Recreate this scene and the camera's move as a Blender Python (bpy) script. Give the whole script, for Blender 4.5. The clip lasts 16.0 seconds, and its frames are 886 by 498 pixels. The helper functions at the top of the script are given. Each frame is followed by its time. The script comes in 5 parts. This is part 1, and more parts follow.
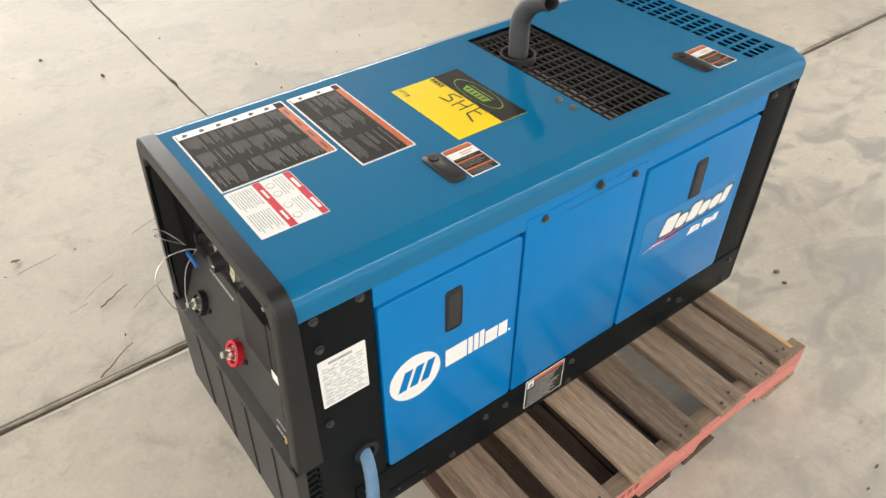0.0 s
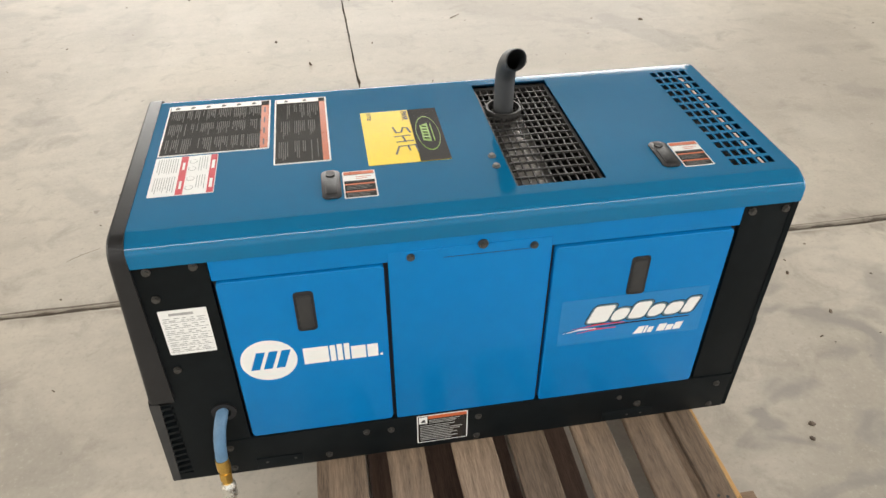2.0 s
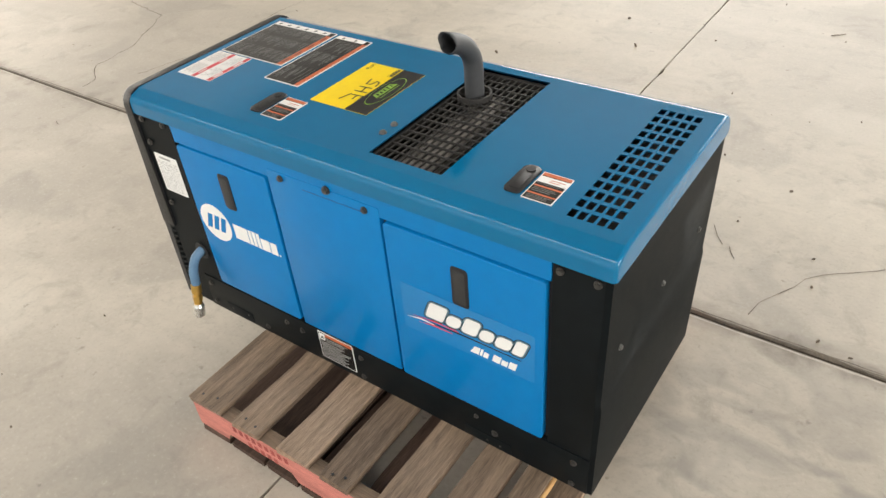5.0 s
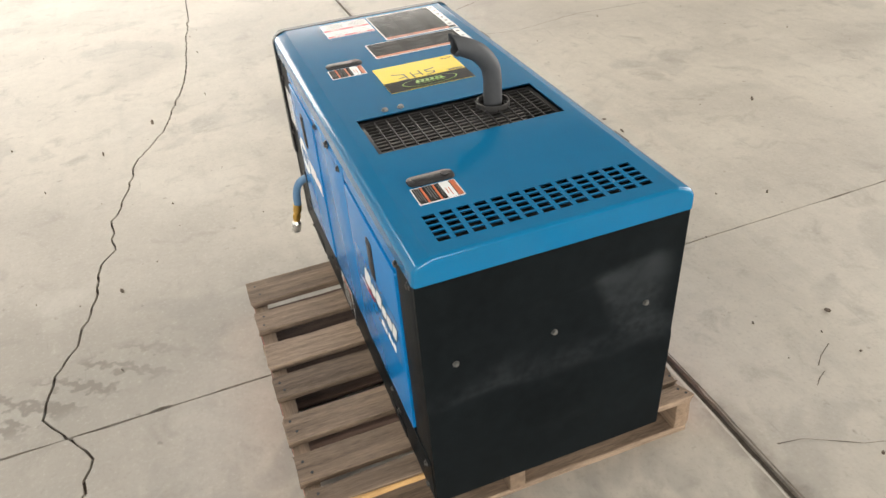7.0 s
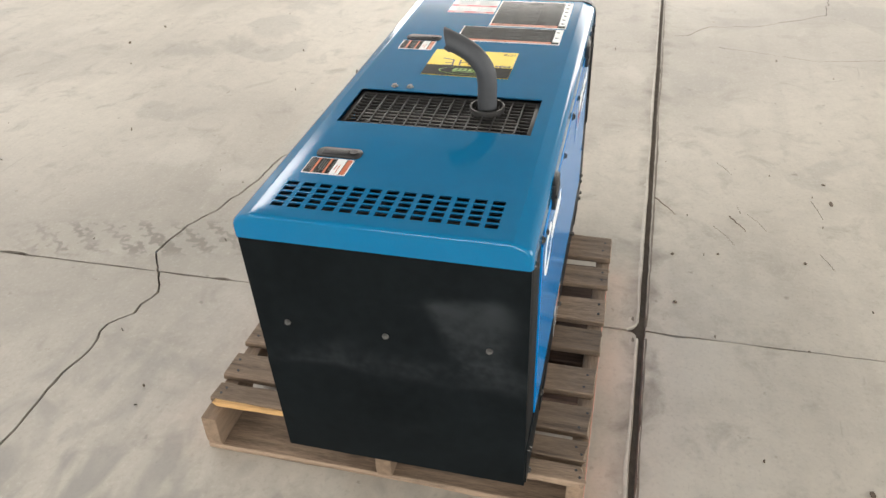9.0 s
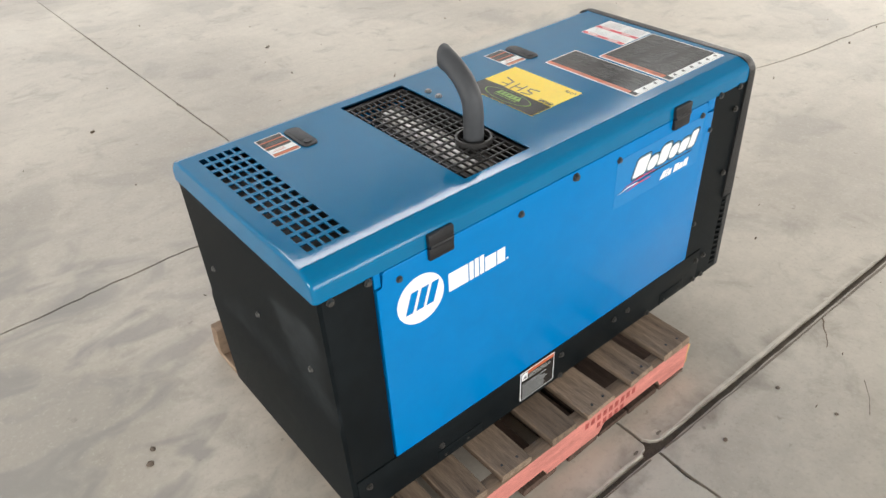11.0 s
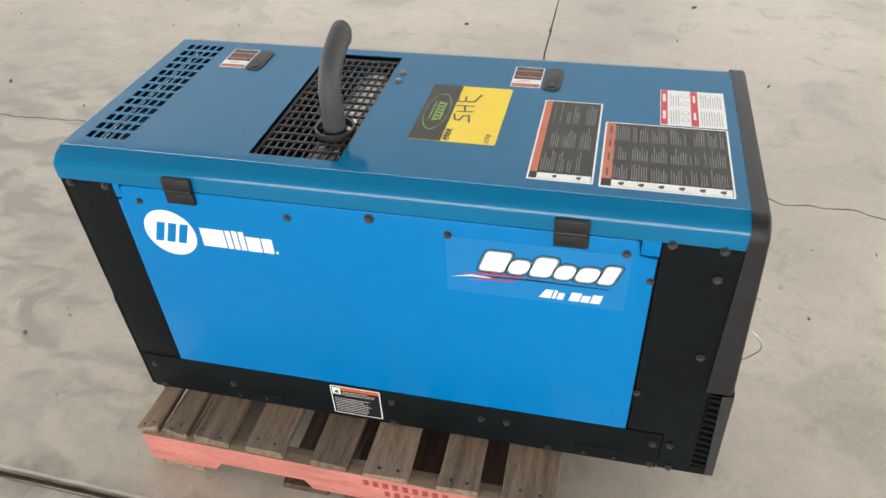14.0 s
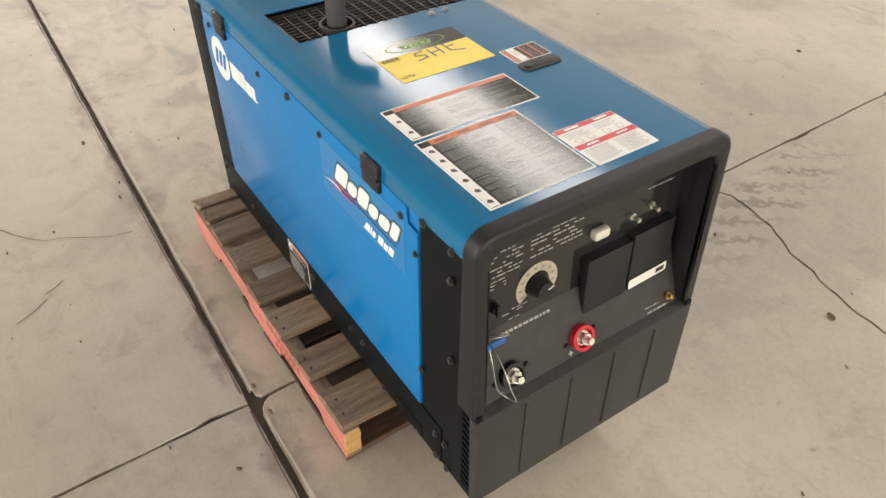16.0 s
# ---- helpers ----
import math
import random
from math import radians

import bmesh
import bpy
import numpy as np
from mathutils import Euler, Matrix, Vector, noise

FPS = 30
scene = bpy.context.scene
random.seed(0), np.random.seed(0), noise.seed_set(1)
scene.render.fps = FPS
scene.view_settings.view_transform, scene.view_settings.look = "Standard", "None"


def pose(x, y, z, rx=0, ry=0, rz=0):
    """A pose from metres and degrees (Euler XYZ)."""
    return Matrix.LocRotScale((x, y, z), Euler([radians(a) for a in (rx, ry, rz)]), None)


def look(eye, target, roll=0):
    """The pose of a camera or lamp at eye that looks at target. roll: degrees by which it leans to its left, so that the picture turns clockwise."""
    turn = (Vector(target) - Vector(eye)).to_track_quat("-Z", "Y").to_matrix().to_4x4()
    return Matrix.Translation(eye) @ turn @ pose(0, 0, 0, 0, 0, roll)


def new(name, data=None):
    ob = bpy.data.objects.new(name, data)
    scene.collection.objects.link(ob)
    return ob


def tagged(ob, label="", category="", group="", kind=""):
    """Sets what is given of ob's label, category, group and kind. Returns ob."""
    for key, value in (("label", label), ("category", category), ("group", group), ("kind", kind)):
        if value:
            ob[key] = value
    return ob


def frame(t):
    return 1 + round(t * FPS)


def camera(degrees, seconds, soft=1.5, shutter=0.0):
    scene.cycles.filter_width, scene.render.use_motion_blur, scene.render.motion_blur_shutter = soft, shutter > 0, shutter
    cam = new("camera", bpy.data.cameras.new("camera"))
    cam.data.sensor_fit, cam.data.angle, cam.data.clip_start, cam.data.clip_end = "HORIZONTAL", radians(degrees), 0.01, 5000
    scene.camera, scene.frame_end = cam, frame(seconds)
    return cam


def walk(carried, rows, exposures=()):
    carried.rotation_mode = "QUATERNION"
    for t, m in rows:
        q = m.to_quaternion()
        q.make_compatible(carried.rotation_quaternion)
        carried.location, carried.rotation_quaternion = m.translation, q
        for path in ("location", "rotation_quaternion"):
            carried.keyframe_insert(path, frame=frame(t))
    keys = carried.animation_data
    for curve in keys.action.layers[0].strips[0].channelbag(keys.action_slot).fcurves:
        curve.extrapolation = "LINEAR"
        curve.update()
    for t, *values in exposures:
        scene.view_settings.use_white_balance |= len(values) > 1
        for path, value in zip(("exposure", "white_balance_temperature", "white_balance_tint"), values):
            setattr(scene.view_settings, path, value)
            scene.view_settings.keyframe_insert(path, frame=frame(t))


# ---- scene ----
cam = camera(62.5, 16.0)

PATH = [
    (0, (-0.26, -0.621, 1.385), (0.631, 0.589, 0.066), -0.8),
    (0.5, (-0.11, -0.734, 1.401), (0.625, 0.615, 0.121), -4.0),
    (1, (0.036, -0.917, 1.44), (0.591, 0.573, 0.226), -3.9),
    (1.5, (0.145, -0.972, 1.433), (0.523, 0.57, 0.217), -4.6),
    (2, (0.306, -0.925, 1.413), (0.551, 0.625, 0.174), -1.1),
    (2.5, (0.471, -0.91, 1.404), (0.487, 0.647, 0.149), -4.5),
    (3, (0.655, -0.925, 1.402), (0.43, 0.634, 0.169), -4.4),
    (3.5, (0.783, -0.894, 1.393), (0.354, 0.608, 0.144), -6.3),
    (4, (0.92, -0.801, 1.379), (0.318, 0.637, 0.125), -3.3),
    (4.5, (1.11, -0.761, 1.38), (0.265, 0.563, 0.143), -8.3),
    (5, (1.377, -0.759, 1.388), (0.398, 0.48, 0.161), -5.9),
    (5.2, (1.445, -0.74, 1.389), (0.402, 0.466, 0.182), -6.6),
    (7.3, (1.934, -0.112, 1.343), (0.342, 0.273, 0.196), -4.4),
    (7.5, (1.933, -0.041, 1.336), (0.326, 0.266, 0.186), -4.0),
    (8, (1.927, 0.139, 1.346), (0.325, 0.204, 0.15), -1.2),
    (8.5, (1.966, 0.364, 1.354), (0.355, 0.172, 0.185), -2.4),
    (9, (1.962, 0.603, 1.359), (0.392, 0.165, 0.198), -2.6),
    (9.2, (1.925, 0.67, 1.349), (0.392, 0.097, 0.199), -3.6),
    (11.3, (1.315, 1.292, 1.372), (0.424, -0.043, 0.18), -0.3),
    (11.5, (1.222, 1.303, 1.369), (0.416, -0.054, 0.141), 1.1),
    (12, (1.024, 1.346, 1.367), (0.428, -0.102, 0.123), -0.7),
    (12.5, (0.788, 1.435, 1.375), (0.46, -0.083, 0.115), 0.4),
    (13, (0.614, 1.467, 1.373), (0.502, -0.079, 0.109), -1.0),
    (13.5, (0.399, 1.405, 1.361), (0.51, -0.122, 0.074), 1.1),
    (14, (0.186, 1.358, 1.372), (0.568, -0.134, 0.096), -2.0),
    (14.5, (-0.069, 1.307, 1.386), (0.556, -0.095, 0.104), 0.3),
    (15, (-0.23, 1.221, 1.374), (0.605, -0.026, 0.052), -1.6),
    (15.5, (-0.397, 1.064, 1.366), (0.641, 0.004, 0.025), 0.9),
    (16, (-0.607, 0.931, 1.361), (0.622, 0.078, 0.034), 1.4),
]
EXPOSURES = [(0.0, -0.08, 6600, 10), (1.5, -0.30, 6600, 10), (3.0, -0.24, 6650, 10), (5.0, -0.18, 6600, 10), (9.0, -0.27, 6350, 10), (11.5, -0.34, 6220, 10), (14.0, -0.34, 6320, 10), (15.0, -0.32, 6450, 10), (15.5, -0.34, 6620, 10), (16.0, -0.40, 7050, 12)]
walk(cam, [(t, look(eye, target, roll)) for t, eye, target, roll in PATH], EXPOSURES)

# ---- world and light ----
world = bpy.data.worlds.new("world")
scene.world = world
world.use_nodes = True
wn = world.node_tree.nodes
sky = wn.new("ShaderNodeTexSky")
sky.sky_type = "NISHITA"
sky.sun_disc = False
sky.sun_elevation = radians(48)
sky.sun_rotation = radians(200)
wn["Background"].inputs["Strength"].default_value = 0.10
world.node_tree.links.new(sky.outputs["Color"], wn["Background"].inputs["Color"])


def opening_light(name, place, target, w, h, watts, colour=(1.0, 0.97, 0.92)):
    """An area lamp set in one opening of the hall."""
    data = bpy.data.lights.new(name, "AREA")
    data.shape, data.size, data.size_y, data.energy, data.color = "RECTANGLE", w, h, watts, colour
    ob = new(name, data)
    ob.matrix_world = look(place, target)
    return ob


opening_light("daylight_door_north", (1.0, 11.8, 2.9), (1.0, 0.0, 2.9), 13.0, 5.2, 2150)
opening_light("daylight_door_west", (-8.8, 0.0, 1.9), (0.0, 0.0, 1.9), 9.0, 3.6, 820, (1.0, 0.93, 0.82))
opening_light("daylight_door_south", (-1.0, -6.8, 1.6), (-1.0, 0.0, 1.6), 12.0, 2.9, 100)
# added fill that brightens the east floor and the rear panel
opening_light("fill_light_east", (15.8, 0.0, 2.3), (0.0, 0.0, 2.3), 9.0, 4.4, 2000)
opening_light("skylight", (0.0, -5.54, 6.42), (0.0, -5.54, 0.0), 26.0, 1.22, 1270, (1.0, 0.98, 0.95))


# ---- materials ----
def mat(name, colour, rough=0.5, metal=0.0, scale=8.0, vary=0.12, bump=0.0, bump_scale=300.0, coat=0.0, stretch=(1, 1, 1), random_tint=0.0, spec=0.5, rough_vary=0.1, second=None):
    m = bpy.data.materials.new(name)
    m.use_nodes = True
    nt = m.node_tree
    n, l = nt.nodes, nt.links
    b = n["Principled BSDF"]
    tc = n.new("ShaderNodeTexCoord")
    mp = n.new("ShaderNodeMapping")
    mp.inputs["Scale"].default_value = stretch
    l.new(tc.outputs["Object"], mp.inputs["Vector"])
    info = n.new("ShaderNodeObjectInfo")
    off = n.new("ShaderNodeVectorMath")
    off.operation = "SCALE"
    off.inputs[0].default_value = (7.3, 3.1, 5.7)
    l.new(info.outputs["Random"], off.inputs["Scale"])
    l.new(off.outputs[0], mp.inputs["Location"])
    big, fine = n.new("ShaderNodeTexNoise"), n.new("ShaderNodeTexNoise")
    big.inputs["Scale"].default_value, big.inputs["Detail"].default_value = scale, 5
    fine.inputs["Scale"].default_value, fine.inputs["Detail"].default_value = scale * 9, 4
    l.new(mp.outputs[0], big.inputs["Vector"])
    l.new(mp.outputs[0], fine.inputs["Vector"])
    mix = n.new("ShaderNodeMath")
    mix.operation = "MULTIPLY_ADD"
    mix.inputs[1].default_value = 0.45
    l.new(fine.outputs["Fac"], mix.inputs[0])
    half = n.new("ShaderNodeMath")
    half.operation = "MULTIPLY"
    half.inputs[1].default_value = 0.55
    l.new(big.outputs["Fac"], half.inputs[0])
    l.new(half.outputs[0], mix.inputs[2])
    ramp = n.new("ShaderNodeValToRGB")
    e = ramp.color_ramp.elements
    e[0].position, e[1].position = 0.35, 0.65
    dark = second or tuple(c * (1 - vary) for c in colour)
    lite = tuple(min(1, c * (1 + vary)) for c in colour)
    e[0].color, e[1].color = (*dark, 1), (*lite, 1)
    l.new(mix.outputs[0], ramp.inputs["Fac"])
    out = ramp.outputs["Color"]
    if random_tint:
        hsv = n.new("ShaderNodeHueSaturation")
        mr = n.new("ShaderNodeMapRange")
        mr.inputs["To Min"].default_value, mr.inputs["To Max"].default_value = 1 - random_tint, 1 + random_tint
        l.new(info.outputs["Random"], mr.inputs["Value"])
        l.new(mr.outputs[0], hsv.inputs["Value"])
        l.new(out, hsv.inputs["Color"])
        out = hsv.outputs["Color"]
    l.new(out, b.inputs["Base Color"])
    rr = n.new("ShaderNodeMapRange")
    rr.inputs["To Min"].default_value, rr.inputs["To Max"].default_value = max(0.02, rough - rough_vary), min(1, rough + rough_vary)
    l.new(mix.outputs[0], rr.inputs["Value"])
    l.new(rr.outputs[0], b.inputs["Roughness"])
    b.inputs["Metallic"].default_value = metal
    b.inputs["Specular IOR Level"].default_value = spec
    b.inputs["Coat Weight"].default_value = coat
    b.inputs["Coat Roughness"].default_value = 0.08
    if bump:
        bn = n.new("ShaderNodeTexNoise")
        bn.inputs["Scale"].default_value, bn.inputs["Detail"].default_value = bump_scale, 3
        l.new(mp.outputs[0], bn.inputs["Vector"])
        bp = n.new("ShaderNodeBump")
        bp.inputs["Strength"].default_value, bp.inputs["Distance"].default_value = bump, 0.001
        l.new(bn.outputs["Fac"], bp.inputs["Height"])
        l.new(bp.outputs[0], b.inputs["Normal"])
    return m


# same paint as the panels, darkened for the weaker light on the hood top
BLUE = mat("blue_paint_shaded_top", (0.001, 0.134, 0.290), 0.100, scale=3, vary=0.04, bump=0.04, bump_scale=500, rough_vary=0.04, spec=0.34, coat=0.10)
BLUEEDGE = mat("blue_cut_edge", (0.002, 0.045, 0.10), 0.85, spec=0.05)
BLUEPANEL = mat("blue_panel_paint", (0.0010, 0.172, 0.460), 0.20, scale=3, vary=0.04, bump=0.03, bump_scale=500, rough_vary=0.05, spec=0.22)
BLACK = mat("black_powder_paint", (0.0065, 0.0085, 0.0095), 0.45, scale=5, vary=0.25, bump=0.15, bump_scale=900, rough_vary=0.10, spec=0.09)
PLASTIC = mat("black_moulded_plastic", (0.017, 0.017, 0.018), 0.42, scale=6, vary=0.2, bump=0.25, bump_scale=1400, spec=0.30)
PANELGREY = mat("dark_grey_front_paint", (0.036, 0.036, 0.036), 0.5, scale=5, vary=0.25, bump=0.2, bump_scale=900, spec=0.3)
# near-black that stands for shade inside the machine and in its gaps
DARK = mat("shade_black", (0.008, 0.008, 0.008), 0.7, vary=0.3)
STEEL = mat("zinc_bolt", (0.20, 0.20, 0.19), 0.4, metal=0.8, scale=60, vary=0.3)
BOLTBLACK = mat("black_oxide_bolt", (0.085, 0.082, 0.076), 0.34, metal=0.6, scale=60, vary=0.3)
BRIGHT = mat("bright_plated_steel", (0.72, 0.71, 0.66), 0.28, metal=0.9, scale=60, vary=0.15)
BRASS = mat("brass", (0.60, 0.38, 0.10), 0.3, metal=0.9, scale=40, vary=0.2)
GRATE = mat("grate_black_wire", (0.040, 0.038, 0.036), 0.45, metal=0.3, scale=30, vary=0.35)
EXHAUST = mat("exhaust_grey_paint", (0.040, 0.042, 0.045), 0.60, scale=12, vary=0.15, bump=0.2, bump_scale=600)
MUFFLER = mat("aluminised_muffler", (0.42, 0.40, 0.38), 0.38, metal=0.8, scale=20, vary=0.3)
WHITE = mat("white_vinyl", (0.80, 0.80, 0.78), 0.35, scale=20, vary=0.03)
LABELBLACK = mat("black_label_print", (0.020, 0.020, 0.020), 0.10, rough_vary=0.03, scale=20, vary=0.2, bump=0.03, bump_scale=200)
TEXTGREY = mat("label_text_grey", (0.17, 0.17, 0.166), 0.12, rough_vary=0.04, scale=90, vary=0.25)
TEXTDARK = mat("dark_print", (0.03, 0.03, 0.03), 0.4)
TEXTMID = mat("grey_print", (0.36, 0.36, 0.35), 0.4, scale=80, vary=0.2)
ORANGE = mat("orange_print", (0.50, 0.11, 0.035), 0.3, scale=30, vary=0.15)
RED = mat("red_print", (0.56, 0.02, 0.04), 0.3, scale=30, vary=0.1)
YELLOW = mat("yellow_sticker", (0.86, 0.62, 0.0), 0.32, scale=12, vary=0.04)
GREEN = mat("green_print", (0.18, 0.34, 0.03), 0.4, scale=30)
DECALBLUE = mat("clear_decal_film", (0.008, 0.190, 0.480), 0.16, scale=10, vary=0.04)
MARKGREY = mat("blue_grey_print", (0.07, 0.16, 0.21), 0.3, scale=30)
REDRING = mat("red_insulator", (0.50, 0.015, 0.03), 0.35, scale=30)
CREAM = mat("cream_dial", (0.70, 0.67, 0.54), 0.45, scale=60, vary=0.1)
HOSE = mat("blue_grey_rubber_hose", (0.10, 0.20, 0.32), 0.5, scale=30, vary=0.15, bump=0.2, bump_scale=300)
WOOD = mat("weathered_pallet_wood", (0.215, 0.155, 0.108), 0.8, scale=9, vary=0.48, bump=0.9, bump_scale=60, stretch=(8, 0.5, 8), random_tint=0.32, spec=0.25)
# darker copy of the board wood, with the shade under the deck in its colour
WOODDARK = mat("shaded_brown_wood", (0.085, 0.055, 0.042), 0.85, scale=9, vary=0.4, bump=0.9, bump_scale=60, stretch=(8, 0.5, 8), random_tint=0.3, spec=0.15)
WOODRAW = mat("fresh_split_wood", (0.55, 0.33, 0.14), 0.8, scale=9, vary=0.2, bump=0.8, bump_scale=60, stretch=(8, 0.6, 8), spec=0.2)
WOODX = mat("weathered_stringer_wood", (0.22, 0.155, 0.105), 0.8, scale=9, vary=0.3, bump=0.9, bump_scale=60, stretch=(0.6, 8, 8), random_tint=0.15, spec=0.25)
PINK = mat("faded_red_paint_on_wood", (0.50, 0.185, 0.150), 0.75, scale=10, vary=0.28, bump=0.9, bump_scale=70, stretch=(0.7, 5, 5), spec=0.25)
WIRE = mat("steel_wire", (0.55, 0.53, 0.5), 0.35, metal=0.8)
TAGBLUE = mat("blue_tag", (0.02, 0.12, 0.42), 0.4)
IVORY = mat("ivory_plastic", (0.62, 0.60, 0.52), 0.4, scale=40, vary=0.08)
WALL = mat("plain_metal_wall", (0.38, 0.37, 0.35), 0.7, scale=1, vary=0.06)
ROOF = mat("roof_underside", (0.20, 0.195, 0.185), 0.7, scale=1, vary=0.08)
EARTH = mat("joint_dirt", (0.092, 0.073, 0.055), 0.9, scale=30, vary=0.4, bump=0.8, bump_scale=200)


def dusty_black():
    """Black paint with smeared pale dust and a painted-in reflection band."""
    m = mat("dusty_sheen_black_paint", (0.0065, 0.0085, 0.0095), 0.42, scale=5, vary=0.25, bump=0.15, bump_scale=900, spec=0.04)
    n, l = m.node_tree.nodes, m.node_tree.links
    b = n["Principled BSDF"]
    base = b.inputs["Base Color"].links[0].from_socket
    geo = n.new("ShaderNodeNewGeometry")
    sep = n.new("ShaderNodeSeparateXYZ")
    l.new(geo.outputs["Position"], sep.inputs[0])

    def ramp(socket, lo, hi):
        q = n.new("ShaderNodeMapRange")
        q.interpolation_type = "SMOOTHSTEP"
        q.inputs["From Min"].default_value, q.inputs["From Max"].default_value = lo, hi
        l.new(socket, q.inputs["Value"])
        return q.outputs[0]

    def joined(op, u, v):
        q = n.new("ShaderNodeMath")
        q.operation = op
        for k, w in enumerate((u, v)):
            if isinstance(w, float):
                q.inputs[k].default_value = w
            else:
                l.new(w, q.inputs[k])
        return q.outputs[0]

    wisp, fine = n.new("ShaderNodeTexNoise"), n.new("ShaderNodeTexNoise")
    mp = n.new("ShaderNodeMapping")
    mp.inputs["Scale"].default_value, mp.inputs["Rotation"].default_value = (1, 5, 9), (0.5, 0, 0)
    l.new(geo.outputs["Position"], mp.inputs["Vector"])
    wisp.inputs["Scale"].default_value, wisp.inputs["Detail"].default_value, wisp.inputs["Distortion"].default_value = 1.0, 7, 0.5
    fine.inputs["Scale"].default_value, fine.inputs["Detail"].default_value = 55, 5
    l.new(mp.outputs[0], wisp.inputs["Vector"])
    l.new(geo.outputs["Position"], fine.inputs["Vector"])
    y, z = sep.outputs["Y"], sep.outputs["Z"]
    # a pale reflection band painted along the fold, and one hand-wide dust smear
    edge = joined("ADD", z, joined("MULTIPLY", wisp.outputs["Fac"], -0.09))
    band = joined("MULTIPLY", ramp(edge, 0.352, 0.372), ramp(edge, 0.445, 0.385))
    slant = joined("ADD", y, joined("MULTIPLY", z, 0.35))
    smear = joined("MULTIPLY", joined("MULTIPLY", ramp(slant, 0.515, 0.545), ramp(y, 0.49, 0.43)), joined("MULTIPLY", ramp(z, 0.42, 0.46), ramp(edge, 0.565, 0.525)))
    both = joined("ADD", joined("MULTIPLY", band, 0.5), joined("MULTIPLY", smear, 0.75))
    grit = joined("MULTIPLY", both, ramp(joined("ADD", joined("MULTIPLY", fine.outputs["Fac"], 0.25), joined("MULTIPLY", wisp.outputs["Fac"], 0.75)), 0.34, 0.62))
    loose = joined("MULTIPLY", ramp(wisp.outputs["Fac"], 0.60, 0.80), 0.10)
    mx = n.new("ShaderNodeMix")
    mx.data_type = "RGBA"
    mx.inputs["B"].default_value = (0.060, 0.066, 0.070, 1)
    l.new(joined("ADD", joined("MULTIPLY", grit, 0.46), loose), mx.inputs["Factor"])
    l.new(base, mx.inputs["A"])
    l.new(mx.outputs["Result"], b.inputs["Base Color"])
    return m


DUSTYBLACK = dusty_black()


def concrete():
    m = mat("trowelled_concrete", (0.47, 0.425, 0.355), 0.60, scale=2.2, vary=0.09, bump=0.35, bump_scale=120, rough_vary=0.12)
    nt = m.node_tree
    n, l = nt.nodes, nt.links
    b = n["Principled BSDF"]
    base = b.inputs["Base Color"].links[0].from_socket
    geo = n.new("ShaderNodeNewGeometry")
    stain, speck, drag = n.new("ShaderNodeTexNoise"), n.new("ShaderNodeTexNoise"), n.new("ShaderNodeTexNoise")
    stain.inputs["Scale"].default_value, stain.inputs["Detail"].default_value, stain.inputs["Distortion"].default_value = 1.1, 6, 0.8
    speck.inputs["Scale"].default_value, speck.inputs["Detail"].default_value = 26, 3
    drag.inputs["Scale"].default_value, drag.inputs["Detail"].default_value = 5, 5
    turn = n.new("ShaderNodeMapping")
    turn.inputs["Rotation"].default_value, turn.inputs["Scale"].default_value = (0, 0, 0.35), (0.25, 2.6, 1)
    l.new(geo.outputs["Position"], turn.inputs["Vector"])
    for t in (stain, speck):
        l.new(geo.outputs["Position"], t.inputs["Vector"])
    l.new(turn.outputs[0], drag.inputs["Vector"])

    def layer(tex, lo, hi, colour, amount, below):
        mr = n.new("ShaderNodeMapRange")
        mr.inputs["From Min"].default_value, mr.inputs["From Max"].default_value, mr.inputs["To Max"].default_value = lo, hi, amount
        l.new(tex.outputs["Fac"], mr.inputs["Value"])
        mx = n.new("ShaderNodeMix")
        mx.data_type = "RGBA"
        mx.inputs["B"].default_value = (*colour, 1)
        l.new(mr.outputs[0], mx.inputs["Factor"])
        l.new(below, mx.inputs["A"])
        return mx.outputs["Result"]

    blot, cloud = n.new("ShaderNodeTexNoise"), n.new("ShaderNodeTexNoise")
    blot.inputs["Scale"].default_value, blot.inputs["Detail"].default_value, blot.inputs["Roughness"].default_value, blot.inputs["Distortion"].default_value = 7.5, 6, 0.62, 0.6
    cloud.inputs["Scale"].default_value, cloud.inputs["Detail"].default_value = 0.45, 3
    for t in (blot, cloud):
        l.new(geo.outputs["Position"], t.inputs["Vector"])
    c = layer(stain, 0.48, 0.72, (0.29, 0.26, 0.215), 0.62, base)
    c = layer(drag, 0.56, 0.76, (0.31, 0.28, 0.235), 0.28, c)
    c = layer(drag, 0.42, 0.26, (0.52, 0.475, 0.40), 0.30, c)
    c = layer(blot, 0.55, 0.74, (0.23, 0.203, 0.168), 0.55, c)
    c = layer(blot, 0.40, 0.26, (0.52, 0.48, 0.41), 0.45, c)
    c = layer(cloud, 0.46, 0.66, (0.29, 0.26, 0.22), 0.58, c)
    patch = n.new("ShaderNodeTexNoise")
    patch.inputs["Scale"].default_value, patch.inputs["Detail"].default_value, patch.inputs["Distortion"].default_value = 1.9, 5, 0.4
    l.new(geo.outputs["Position"], patch.inputs["Vector"])
    c = layer(patch, 0.585, 0.625, (0.27, 0.248, 0.215), 0.36, c)
    c = layer(patch, 0.40, 0.33, (0.53, 0.49, 0.42), 0.35, c)
    c = layer(speck, 0.70, 0.77, (0.17, 0.145, 0.12), 0.55, c)
    grain, scuff = n.new("ShaderNodeTexNoise"), n.new("ShaderNodeTexNoise")
    grain.inputs["Scale"].default_value, grain.inputs["Detail"].default_value, grain.inputs["Roughness"].default_value = 90, 4, 0.7
